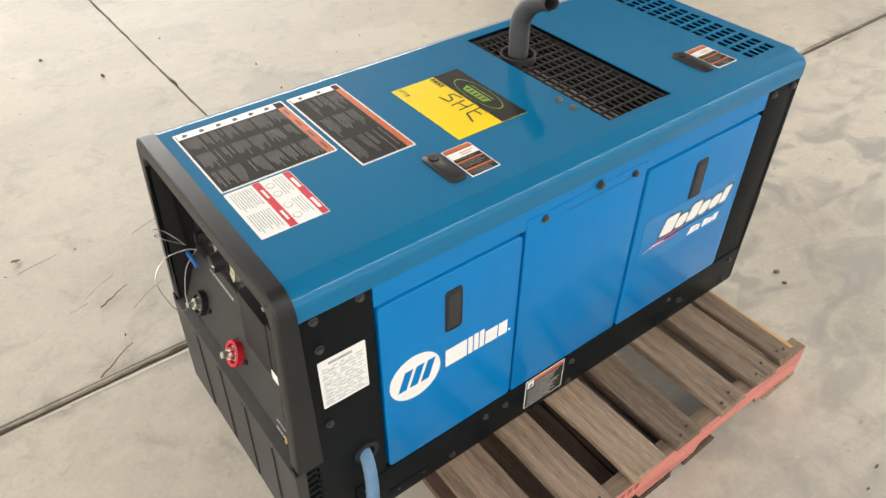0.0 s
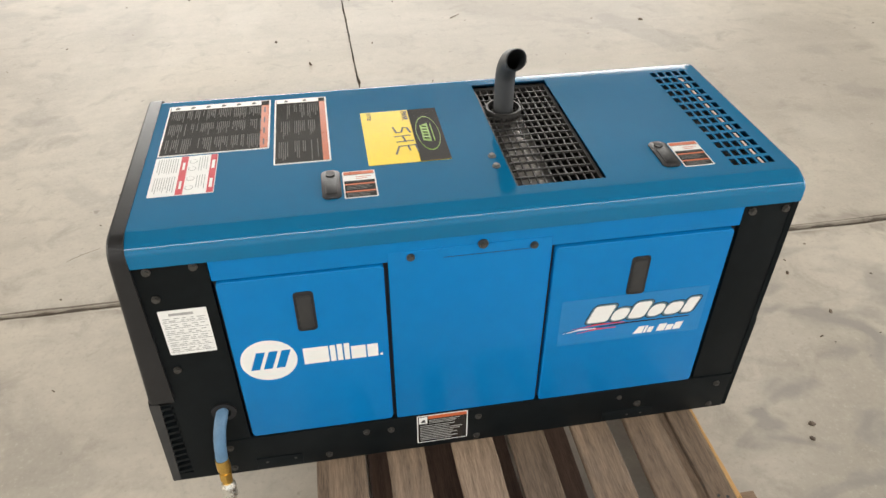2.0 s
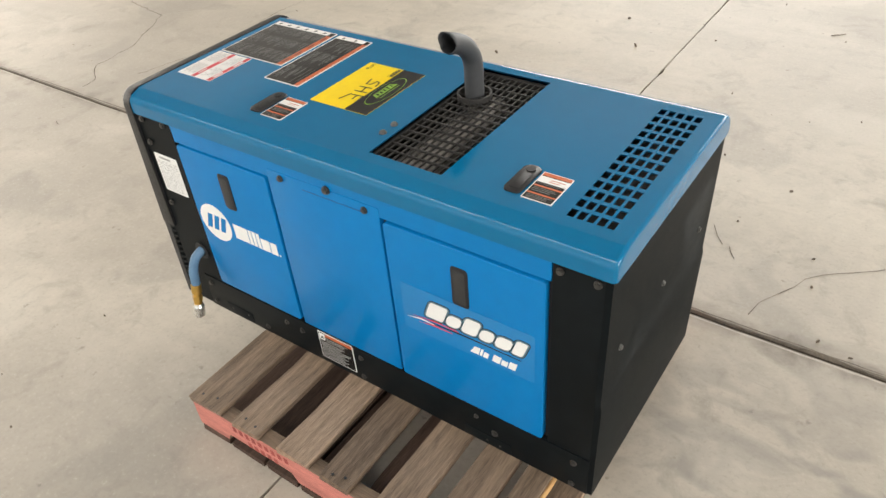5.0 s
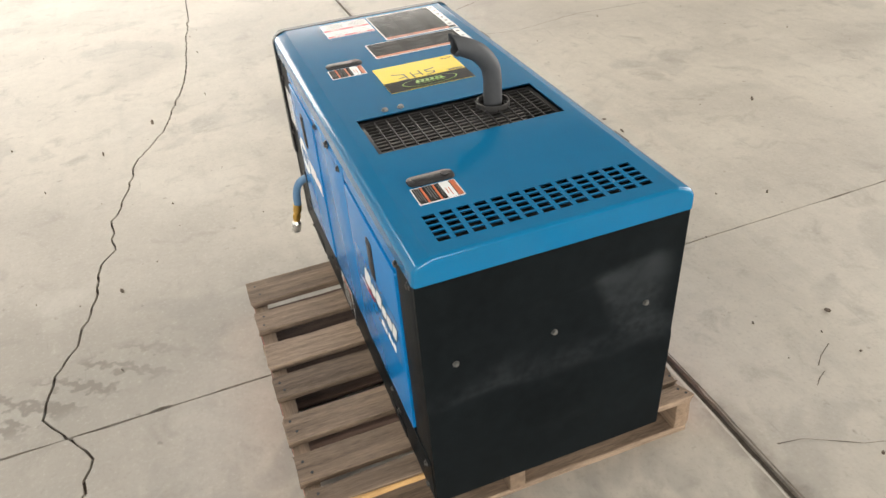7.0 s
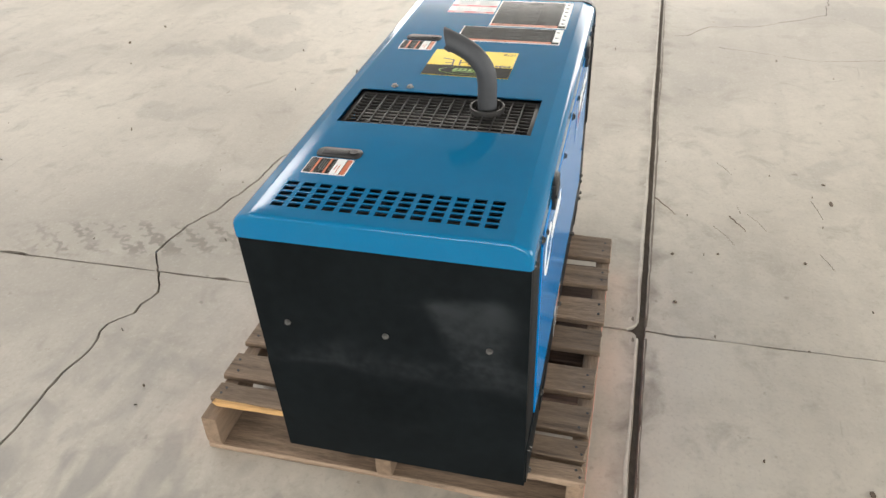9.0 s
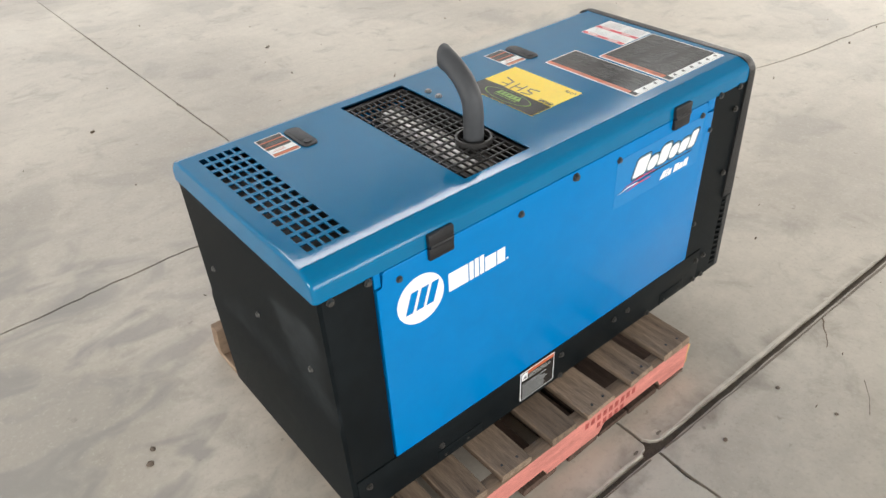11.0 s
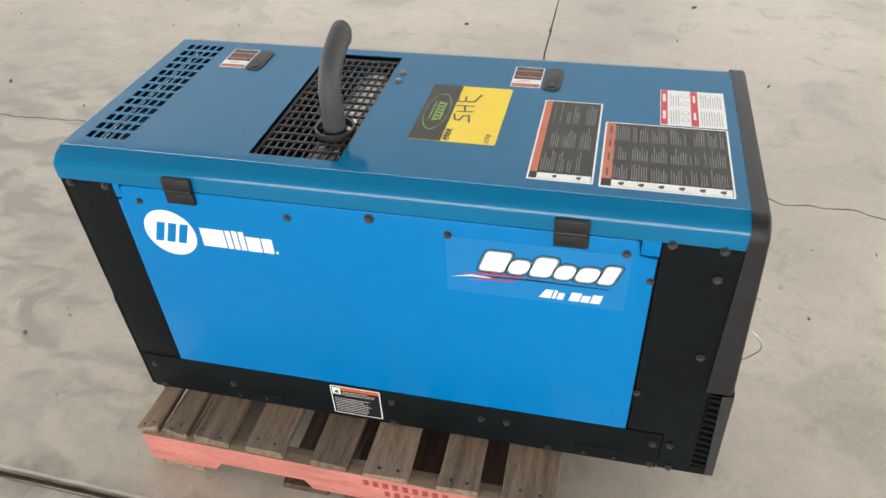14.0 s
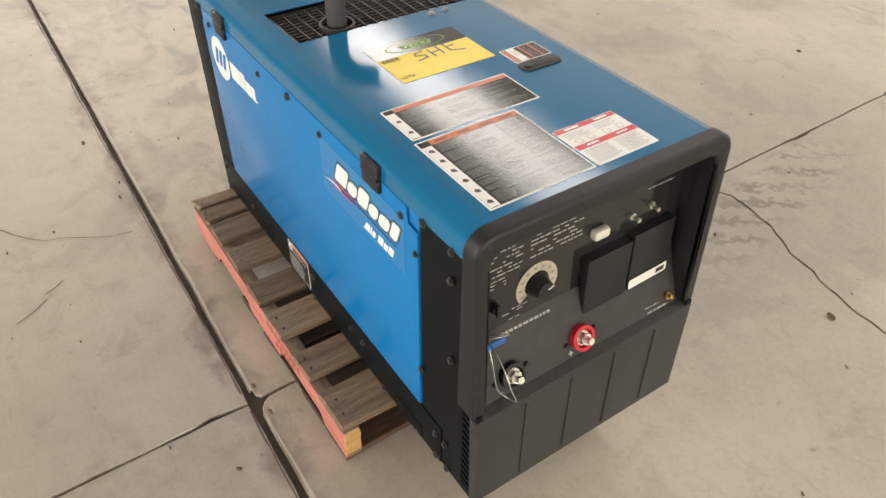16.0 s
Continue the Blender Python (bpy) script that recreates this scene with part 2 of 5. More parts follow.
    scuff.inputs["Scale"].default_value, scuff.inputs["Detail"].default_value, scuff.inputs["Distortion"].default_value = 9, 3, 1.5
    sc = n.new("ShaderNodeMapping")
    sc.inputs["Rotation"].default_value, sc.inputs["Scale"].default_value = (0, 0, -0.6), (0.35, 3.0, 1)
    l.new(geo.outputs["Position"], sc.inputs["Vector"])
    l.new(sc.outputs[0], scuff.inputs["Vector"])
    l.new(geo.outputs["Position"], grain.inputs["Vector"])
    c = layer(grain, 0.54, 0.80, (0.24, 0.21, 0.175), 0.42, c)
    c = layer(grain, 0.44, 0.26, (0.58, 0.53, 0.455), 0.35, c)
    c = layer(scuff, 0.70, 0.82, (0.17, 0.15, 0.125), 0.35, c)
    # a faint tyre print: short dark lugs along a track
    tp = n.new("ShaderNodeMapping")
    tp.inputs["Rotation"].default_value = (0, 0, 1.38)
    l.new(geo.outputs["Position"], tp.inputs["Vector"])
    sep = n.new("ShaderNodeSeparateXYZ")
    l.new(tp.outputs[0], sep.inputs[0])
    wave = n.new("ShaderNodeTexWave")
    wave.wave_type, wave.bands_direction = "BANDS", "DIAGONAL"
    wave.inputs["Scale"].default_value, wave.inputs["Distortion"].default_value, wave.inputs["Detail Scale"].default_value = 5.2, 5.0, 6.0
    l.new(tp.outputs[0], wave.inputs["Vector"])

    def window(axis, lo, hi, soft):
        up, down = n.new("ShaderNodeMapRange"), n.new("ShaderNodeMapRange")
        up.inputs["From Min"].default_value, up.inputs["From Max"].default_value = lo, lo + soft
        down.inputs["From Min"].default_value, down.inputs["From Max"].default_value = hi, hi - soft
        both = n.new("ShaderNodeMath")
        both.operation = "MULTIPLY"
        l.new(sep.outputs[axis], up.inputs["Value"])
        l.new(sep.outputs[axis], down.inputs["Value"])
        l.new(up.outputs[0], both.inputs[0])
        l.new(down.outputs[0], both.inputs[1])
        return both.outputs[0]

    def times(u, v):
        q = n.new("ShaderNodeMath")
        q.operation = "MULTIPLY"
        l.new(u, q.inputs[0])
        l.new(v, q.inputs[1])
        return q.outputs[0]

    area = times(window("X", 0.38, 1.45, 0.30), window("Y", 0.00, 0.24, 0.05))
    lugs = n.new("ShaderNodeMapRange")
    lugs.inputs["To Max"].default_value = 0.80
    l.new(times(wave.outputs["Fac"], blot.outputs["Fac"]), lugs.inputs["Value"])
    lugs.inputs["From Min"].default_value, lugs.inputs["From Max"].default_value = 0.25, 0.50
    mt = n.new("ShaderNodeMix")
    mt.data_type = "RGBA"
    mt.inputs["B"].default_value = (0.20, 0.175, 0.145, 1)
    l.new(times(area, lugs.outputs[0]), mt.inputs["Factor"])
    l.new(c, mt.inputs["A"])
    c = mt.outputs["Result"]
    # grey wet-looking mottling trodden over the slab behind the machine
    mottle, place = n.new("ShaderNodeTexNoise"), n.new("ShaderNodeSeparateXYZ")
    mottle.inputs["Scale"].default_value, mottle.inputs["Detail"].default_value, mottle.inputs["Roughness"].default_value, mottle.inputs["Distortion"].default_value = 4.6, 3, 0.45, 1.1
    sway = n.new("ShaderNodeMapping")
    sway.inputs["Rotation"].default_value, sway.inputs["Scale"].default_value = (0, 0, 0.5), (1.0, 1.7, 1)
    l.new(geo.outputs["Position"], sway.inputs["Vector"])
    l.new(sway.outputs[0], mottle.inputs["Vector"])
    l.new(geo.outputs["Position"], place.inputs[0])
    sep = place
    spread = times(window("X", 0.5, 4.2, 0.8), window("Y", -1.5, 0.9, 0.7))
    mot = n.new("ShaderNodeMapRange")
    mot.inputs["From Min"].default_value, mot.inputs["From Max"].default_value, mot.inputs["To Max"].default_value = 0.47, 0.64, 0.80
    l.new(mottle.outputs["Fac"], mot.inputs["Value"])
    mg = n.new("ShaderNodeMix")
    mg.data_type = "RGBA"
    mg.inputs["B"].default_value = (0.245, 0.228, 0.205, 1)
    l.new(times(spread, mot.outputs[0]), mg.inputs["Factor"])
    l.new(c, mg.inputs["A"])
    c = mg.outputs["Result"]
    # dirt trodden in beside the long joint
    dot = n.new("ShaderNodeVectorMath")
    dot.operation = "DOT_PRODUCT"
    dot.inputs[1].default_value = (0.012, 1.0, 0.0)
    l.new(geo.outputs["Position"], dot.inputs[0])
    sub, ab = n.new("ShaderNodeMath"), n.new("ShaderNodeMath")
    sub.operation, ab.operation = "SUBTRACT", "ABSOLUTE"
    sub.inputs[1].default_value = 0.720
    l.new(dot.outputs["Value"], sub.inputs[0])
    l.new(sub.outputs[0], ab.inputs[0])
    near = n.new("ShaderNodeMapRange")
    near.inputs["From Min"].default_value, near.inputs["From Max"].default_value = 0.14, 0.01
    l.new(ab.outputs[0], near.inputs["Value"])
    mul = n.new("ShaderNodeMath")
    mul.operation = "MULTIPLY"
    l.new(near.outputs[0], mul.inputs[0])
    l.new(blot.outputs["Fac"], mul.inputs[1])
    mr = n.new("ShaderNodeMapRange")
    mr.inputs["From Min"].default_value, mr.inputs["From Max"].default_value, mr.inputs["To Max"].default_value = 0.33, 0.66, 0.75
    l.new(mul.outputs[0], mr.inputs["Value"])
    mx = n.new("ShaderNodeMix")
    mx.data_type = "RGBA"
    mx.inputs["B"].default_value = (0.16, 0.135, 0.11, 1)
    l.new(mr.outputs[0], mx.inputs["Factor"])
    l.new(c, mx.inputs["A"])
    c = mx.outputs["Result"]
    l.new(c, b.inputs["Base Color"])
    return m


CONCRETE = concrete()


# ---- mesh helpers ----
def part(name, bm, material, parent=None, label="", smooth=35):
    bmesh.ops.recalc_face_normals(bm, faces=bm.faces)
    me = bpy.data.meshes.new(name)
    bm.to_mesh(me)
    bm.free()
    for m in material if isinstance(material, (list, tuple)) else (material,):
        me.materials.append(m)
    me.shade_smooth()
    me.set_sharp_from_angle(angle=radians(smooth))
    ob = new(name, me)
    if parent:
        ob.parent = parent
    return tagged(ob, label)


def share(name, ob, parent, m):
    """Another part on the same mesh."""
    o = new(name, ob.data)
    o.parent = parent
    o.matrix_basis = m
    return o


def box(bm, x0, x1, y0, y1, z0, z1, bev=0.0, seg=2, mi=0):
    m = Matrix.Translation(((x0 + x1) / 2, (y0 + y1) / 2, (z0 + z1) / 2)) @ Matrix.Diagonal((abs(x1 - x0), abs(y1 - y0), abs(z1 - z0), 1))
    had = set(bm.faces)
    vs = bmesh.ops.create_cube(bm, size=1, matrix=m)["verts"]
    if bev:
        bmesh.ops.bevel(bm, geom=list({e for v in vs for e in v.link_edges}), offset=bev, segments=seg, profile=0.5, affect="EDGES")
    if mi:
        for f in bm.faces:
            if f not in had:
                f.material_index = mi
    return bm


def prism(bm, poly, axis, lo, hi, bev=0.0, seg=2, mi=0, both=False):
    """A polygon pushed along an axis; x: (y, z), y: (x, z), z: (x, y). bev rounds the rim of the hi face."""
    def put(a, b, c):
        return {"x": (c, a, b), "y": (a, c, b), "z": (a, b, c)}[axis]
    low = [bm.verts.new(put(a, b, lo)) for a, b in poly]
    high = [bm.verts.new(put(a, b, hi)) for a, b in poly]
    n = len(poly)
    fs = [bm.faces.new(low), bm.faces.new(list(reversed(high)))]
    fs += [bm.faces.new((low[i], high[i], high[(i + 1) % n], low[(i + 1) % n])) for i in range(n)]
    for f in fs:
        f.material_index = mi
    if bev:
        es = [e for e in fs[1].edges] + ([e for e in fs[0].edges] if both else [])
        r = bmesh.ops.bevel(bm, geom=es, offset=bev, segments=seg, profile=0.5, affect="EDGES")
        for f in r["faces"]:
            f.material_index = mi
    return bm


def rrect(a0, a1, b0, b1, r, n=5):
    out = []
    for cx, cy, s in ((a1 - r, b1 - r, 0), (a0 + r, b1 - r, 90), (a0 + r, b0 + r, 180), (a1 - r, b0 + r, 270)):
        for k in range(n + 1):
            an = radians(s + 90 * k / n)
            out.append((cx + r * math.cos(an), cy + r * math.sin(an)))
    return out


def cyl(bm, p, q, r, r2=None, seg=16, mi=0):
    p, q = Vector(p), Vector(q)
    d = q - p
    m = Matrix.Translation((p + q) / 2) @ d.to_track_quat("Z", "Y").to_matrix().to_4x4()
    had = set(bm.faces)
    bmesh.ops.create_cone(bm, cap_ends=True, segments=seg, radius1=r, radius2=r if r2 is None else r2, depth=d.length, matrix=m)
    if mi:
        for f in bm.faces:
            if f not in had:
                f.material_index = mi
    return bm


def curve_points(ctrl, per=8):
    pts = []
    c = [Vector(p) for p in ctrl]
    c = [c[0] * 2 - c[1]] + c + [c[-1] * 2 - c[-2]]
    for i in range(1, len(c) - 2):
        for k in range(per):
            t = k / per
            a, b, d, e = c[i - 1], c[i], c[i + 1], c[i + 2]
            pts.append(0.5 * (2 * b + (d - a) * t + (2 * a - 5 * b + 4 * d - e) * t * t + (3 * b - a - 3 * d + e) * t ** 3))
    return pts + [c[-2]]


def tube(bm, pts, r, seg=10, cap=True, end_normal=None):
    pts = [Vector(p) for p in pts]
    up, rings = None, []
    for i, p in enumerate(pts):
        d = (pts[min(i + 1, len(pts) - 1)] - pts[max(i - 1, 0)]).normalized()
        if up is None:
            up = d.orthogonal().normalized()
        up = (up - d * up.dot(d)).normalized()
        side = d.cross(up)
        rad = r(i / (len(pts) - 1)) if callable(r) else r
        ring = []
        for k in range(seg):
            an = 2 * math.pi * k / seg
            q = p + (up * math.cos(an) + side * math.sin(an)) * rad
            if end_normal is not None and i == len(pts) - 1:
                nn = Vector(end_normal)
                q = q + d * (-(q - p).dot(nn) / d.dot(nn))
            ring.append(bm.verts.new(q))
        rings.append(ring)
    for a, b in zip(rings, rings[1:]):
        for k in range(seg):
            bm.faces.new((a[k], a[(k + 1) % seg], b[(k + 1) % seg], b[k]))
    if cap:
        bm.faces.new(rings[0])
        bm.faces.new(list(reversed(rings[-1])))
    return bm


def ring(bm, centre, normal, r_in, r_out, h, seg=32):
    """A flat ring with thickness h along its normal."""
    q = Vector(normal).to_track_quat("Z", "Y").to_matrix().to_4x4()
    m = Matrix.Translation(centre) @ q
    cs = []
    for r, z in ((r_in, 0), (r_out, 0), (r_out, h), (r_in, h)):
        cs.append([bm.verts.new(m @ Vector((r * math.cos(2 * math.pi * k / seg), r * math.sin(2 * math.pi * k / seg), z))) for k in range(seg)])
    for j in range(4):
        a, b = cs[j], cs[(j + 1) % 4]
        for k in range(seg):
            bm.faces.new((a[k], a[(k + 1) % seg], b[(k + 1) % seg], b[k]))
    return bm


def frame_matrix(origin, u, v):
    u, v = Vector(u), Vector(v)
    n = u.cross(v)
    m = Matrix((u, v, n)).transposed().to_4x4()
    m.translation = origin
    return m


def placed(bm, m):
    for v in bm.verts:
        v.co = m @ v.co
    return bm


def decal(name, m, w, h, base, layers, parent, label="", thick=0.0006, radius=0.002):
    """A sticker: a thin rounded sheet with printed areas laid on it. layers: (material, level, polygon)."""
    bm = bmesh.new()
    prism(bm, rrect(0, w, 0, h, radius, 3), "z", 0, thick)
    sheet = part(name, placed(bm, m), base, parent, label)
    groups = {}
    for material, level, poly in layers:
        big = not isinstance(poly[0], (tuple, list)) and (poly[1] - poly[0]) * (poly[3] - poly[2]) > 2.2e-4
        groups.setdefault((material, len(groups) if big else -1), []).append((level, poly))
    for (material, own), polys in groups.items():
        bm = bmesh.new()
        for level, poly in polys:
            if not isinstance(poly[0], (tuple, list)):
                a0, a1, b0, b1 = poly
                poly = [(a0, b0), (a1, b0), (a1, b1), (a0, b1)]
            bm.faces.new([bm.verts.new((a, b, thick + 0.00025 * level)) for a, b in poly])
        o = part("printed_band" if own >= 0 else "small_print", placed(bm, m), material, sheet)
        if own < 0:
            o["kind"] = "stuff"
    return sheet


def text_lines(material, level, a0, a1, b0, b1, n, rng, along="a", fill=0.5, ragged=0.25, gap=0.0):
    """Bars in place of lines of small print."""
    out = []
    for k in range(n):
        if rng.random() < gap:
            continue
        if along == "a":
            p = b0 + (b1 - b0) * (k + 0.25) / n
            q = p + (b1 - b0) / n * fill
            e = a1 - (a1 - a0) * ragged * rng.random()
            out.append((material, level, (a0, e, p, q)))
        else:
            p = a0 + (a1 - a0) * (k + 0.25) / n
            q = p + (a1 - a0) / n * fill
            e = b0 + (b1 - b0) * ragged * rng.random()
            out.append((material, level, (p, q, e, b1)))
    return out


def writing(text, size, m, material, parent, name="lettering", shear=0.0):
    cu = bpy.data.curves.new(name, "FONT")
    cu.body, cu.size, cu.shear, cu.extrude = text, size, shear, 0.0002
    tmp = bpy.data.objects.new(name, cu)
    scene.collection.objects.link(tmp)
    bpy.context.view_layer.update()
    me = bpy.data.meshes.new_from_object(tmp.evaluated_get(bpy.context.evaluated_depsgraph_get()))
    bpy.data.objects.remove(tmp)
    me.materials.clear()
    me.materials.append(material)
    ob = new(name, me)
    ob.parent = parent
    ob.matrix_basis = m
    return ob


def empty_thing(name, label, category, group="", place=(0, 0, 0)):
    ob = new(name)
    ob.location = place
    return tagged(ob, label, category, group)


# ---- hall: floor, walls, roof ----
JY = lambda x: 0.720 - 0.012 * x          # the long joint
JX = 0.440                                 # the cross joint
SKEW = -0.012                              # the cross joint leans this much
FAR = 16.0
FZ = 0.030                                 # the floor's height
CRACK_EAST = [(FAR, -0.585), (6.0, -0.655), (3.0, -0.635), (1.9, -0.693), (1.53, -0.706), (1.317, -0.714), (1.11, -0.731), (0.92, -0.734), (0.75, -0.727), (0.69, -0.741), (0.634, -0.688), (0.593, -0.697), (0.533, -0.674), (0.47, -0.716), (JX, -0.730)]
CRACK_WEST = [(JX, -0.738), (0.39, -0.770), (0.347, -0.800), (0.227, -0.778), (0.187, -0.780), (0.086, -0.722), (0.035, -0.718), (-0.09, -0.690), (-0.226, -0.668), (-0.318, -0.665), (-0.386, -0.616), (-0.56, -0.631), (-0.748, -0.586), (-1.04, -0.529), (-1.305, -0.406), (-1.863, -0.275), (-3.0, -0.16), (-FAR, 0.3)]


def jagged(pts, step=0.028, amp=0.007, seed=1):
    r = random.Random(seed)
    out = []
    for (ax, ay), (bx, by) in zip(pts, pts[1:]):
        n = max(1, min(40, int(math.hypot(bx - ax, by - ay) / step)))
        for k in range(n):
            t = k / n
            j = amp if 0 < k else 0
            out.append((ax + (bx - ax) * t + r.uniform(-j, j) * 0.6, ay + (by - ay) * t + r.uniform(-j, j)))
    return out + [pts[-1]]


def joint_edge(pts, sign, seed, gap=0.0075):
    """A joint's rim: straight with small chips, and a larger broken corner near the crossing."""
    r = random.Random(seed)
    out = []
    (ax, ay), (bx, by) = pts
    dx, dy = bx - ax, by - ay
    ln = math.hypot(dx, dy)
    nx, ny = -dy / ln * sign, dx / ln * sign
    s = 0.0
    while s < ln:
        x, y = ax + dx * s / ln, ay + dy * s / ln
        near = abs(x - 0.4) < 3.2 and abs(y - 0.4) < 3.4
        g = gap + (abs(r.gauss(0, 0.0016)) if near else 0)
        if near and r.random() < 0.035:
            g += r.uniform(0.004, 0.011)
        out.append((x + nx * g, y + ny * g))
        s += r.uniform(0.025, 0.06) if near else 1.2
    return out + [(bx + nx * gap, by + ny * gap)]


floor = tagged(new("floor"), "beige trowelled concrete floor with dirt-filled joints and cracks", "floor", "", "structure")
floor.location.z = FZ
CE, CW = jagged(CRACK_EAST, amp=0.009, seed=3), jagged(CRACK_WEST, amp=0.009, seed=5)


def offset_y(pts, d):
    return [(x, y + d) for x, y in pts]


def slab(poly, z=0.0):
    bm = bmesh.new()
    prism(bm, poly, "z", -0.09, z, bev=0.0022, seg=1)
    for v in bm.verts:
        v.co.x += SKEW * v.co.y
    part("slab", bm, CONCRETE, floor, smooth=20)


g = 0.0060
T = 0.0022
slab(joint_edge(((JX, JY(JX)), (FAR, JY(FAR))), 1, 11) + [(FAR, FAR), (JX + g, FAR)] + joint_edge(((JX, FAR), (JX, JY(JX) + g)), 1, 12, T)[1:-1], 0.003)
slab([(-FAR, JY(-FAR) + g)] + joint_edge(((-FAR, JY(-FAR)), (JX, JY(JX))), 1, 13)[1:-1] + [(JX - g - 0.003, JY(JX) + g + 0.004)] + joint_edge(((JX, JY(JX) + g), (JX, FAR)), 1, 14, T)[1:-1] + [(JX - g, FAR), (-FAR, FAR)], 0.0)
# the two slabs on the door side, each broken along the crack; a chipped corner at the crossing
slab(joint_edge(((JX, JY(JX)), (FAR, JY(FAR))), -1, 15)[2:] + offset_y(CE, 0.0042) + joint_edge(((JX, -0.73), (JX, 0.66)), -1, 16, T)[1:-1] + [(JX + 0.004, 0.690), (JX + 0.014, 0.700)], 0.0)
slab([(-FAR, JY(-FAR) - g)] + joint_edge(((-FAR, JY(-FAR)), (JX - 0.05, JY(JX))), -1, 17)[1:] + [(JX - 0.030, 0.702), (JX - 0.015, 0.692), (JX - 0.005, 0.676)] + joint_edge(((JX, 0.64), (JX, -0.74)), -1, 18, T)[1:-1] + offset_y(CW, 0.0042), 0.0)
slab(list(reversed(offset_y(CE, -0.0036))) + [(FAR, -FAR), (JX + g, -FAR)] + joint_edge(((JX, -FAR), (JX, -0.755)), -1, 19, T)[1:-1], 0.0)
slab([(-FAR, -FAR)] + list(reversed(offset_y(CW, -0.0036))) + joint_edge(((JX, -0.765), (JX, -FAR)), -1, 20, T)[1:-1] + [(JX - g, -FAR)], 0.0)
bm = bmesh.new()
box(bm, -FAR, FAR, -FAR, FAR, -0.2, -0.009)
part("joint_filler", bm, EARTH, floor, "dark dirt in the joints")


LIP = mat("worn_concrete_edge", (0.45, 0.41, 0.345), 0.6, scale=40, vary=0.15, bump=0.5, bump_scale=300)
DIRTYEDGE = mat("dirty_concrete_edge", (0.17, 0.142, 0.112), 0.8, scale=25, vary=0.35, bump=0.6, bump_scale=200)


def worn_lip(ax, ay, bx, by, sign, seed, material, most=0.006, z=0.0):
    """The rounded, worn rim of a slab, sloping into the joint."""
    r = random.Random(seed)
    dx, dy = bx - ax, by - ay
    ln = math.hypot(dx, dy)
    nx, ny = -dy / ln * sign, dx / ln * sign
    bm = bmesh.new()
    n = int(ln / 0.022)
    wd, back, rows = most * 0.4, 0.0, []
    for k in range(n + 1):
        t = ln * k / n
        wd = max(0.0005, min(most, wd + r.uniform(-0.0014, 0.0014)))
        back = max(0.0, min(0.003, back + r.uniform(-0.0010, 0.0010)))
        x, y = ax + dx * t / ln, ay + dy * t / ln
        rows.append([bm.verts.new((x + nx * g0, y + ny * g0, z + h)) for g0, h in ((0.0054 + back, -0.0100), (0.0070 + back, -0.0042), (0.0090 + back, -0.0006), (0.0114 + back, 0.0007), (0.0120 + back + wd, 0.0005))])
    for p, q in zip(rows, rows[1:]):
        for i in range(4):
            bm.faces.new((p[i], q[i], q[i + 1], p[i + 1]))
    bmesh.ops.recalc_face_normals(bm, faces=bm.faces[:])
    part("worn_rim", bm, material, floor)


worn_lip(-2.6, JY(-2.6), JX - 0.05, JY(JX - 0.05), -1, 41, LIP, 0.007)
worn_lip(JX + 0.02, JY(JX), 2.8, JY(2.8), -1, 42, LIP, 0.007)
worn_lip(-2.6, JY(-2.6), JX - 0.03, JY(JX), 1, 43, DIRTYEDGE, 0.007)
worn_lip(JX + 0.02, JY(JX), 2.8, JY(2.8), 1, 44, DIRTYEDGE, 0.007, 0.003)


def fine_crack(pts, seed, w=0.0012):
    r = random.Random(seed)
    p = jagged(pts, 0.035, 0.010, seed)
    bm = bmesh.new()
    a, b = [], []
    for i, (x, y) in enumerate(p):
        q = p[min(i + 1, len(p) - 1)]
        o = p[max(i - 1, 0)]
        dx, dy = q[0] - o[0], q[1] - o[1]
        ln = math.hypot(dx, dy) or 1
        ww = w * r.uniform(0.4, 1.3)
        a.append(bm.verts.new((x - dy / ln * ww, y + dx / ln * ww, 0.0042)))
        b.append(bm.verts.new((x + dy / ln * ww, y - dx / ln * ww, 0.0042)))
    for i in range(len(p) - 1):
        bm.faces.new((a[i], a[i + 1], b[i + 1], b[i]))
    part("fine_crack", bm, EARTH, floor)


def spall(x, y, size, seed, material, z=0.0008):
    """A shallow broken flake beside a joint."""
    r = random.Random(seed)
    bm = bmesh.new()
    n = 11
    bm.faces.new([bm.verts.new((x + size * r.uniform(0.5, 1.1) * math.cos(6.283 * k / n), y + size * 0.45 * r.uniform(0.4, 1.1) * math.sin(6.283 * k / n), z)) for k in range(n)])
    part("spall", bm, material, floor)


for k, (x, y, size) in enumerate(((JX - 0.050, 0.684, 0.018), (JX + 0.040, 0.686, 0.012), (0.95, 0.684, 0.012), (-0.35, 0.706, 0.012))):
    spall(x, y, size, 60 + k, LIP)
for k, (x, y, size) in enumerate(((JX - 0.038, 0.895, 0.020), (JX - 0.030, 1.255, 0.014))):
    spall(x, y, size, 70 + k, LIP)
for k, (x, y, size) in enumerate(((JX - 0.026, 0.902, 0.008), (JX - 0.014, 1.13, 0.010), (JX - 0.055, 0.690, 0.012), (JX + 0.030, 0.694, 0.011))):
    spall(x, y, size, 80 + k, DIRTYEDGE, 0.0014)
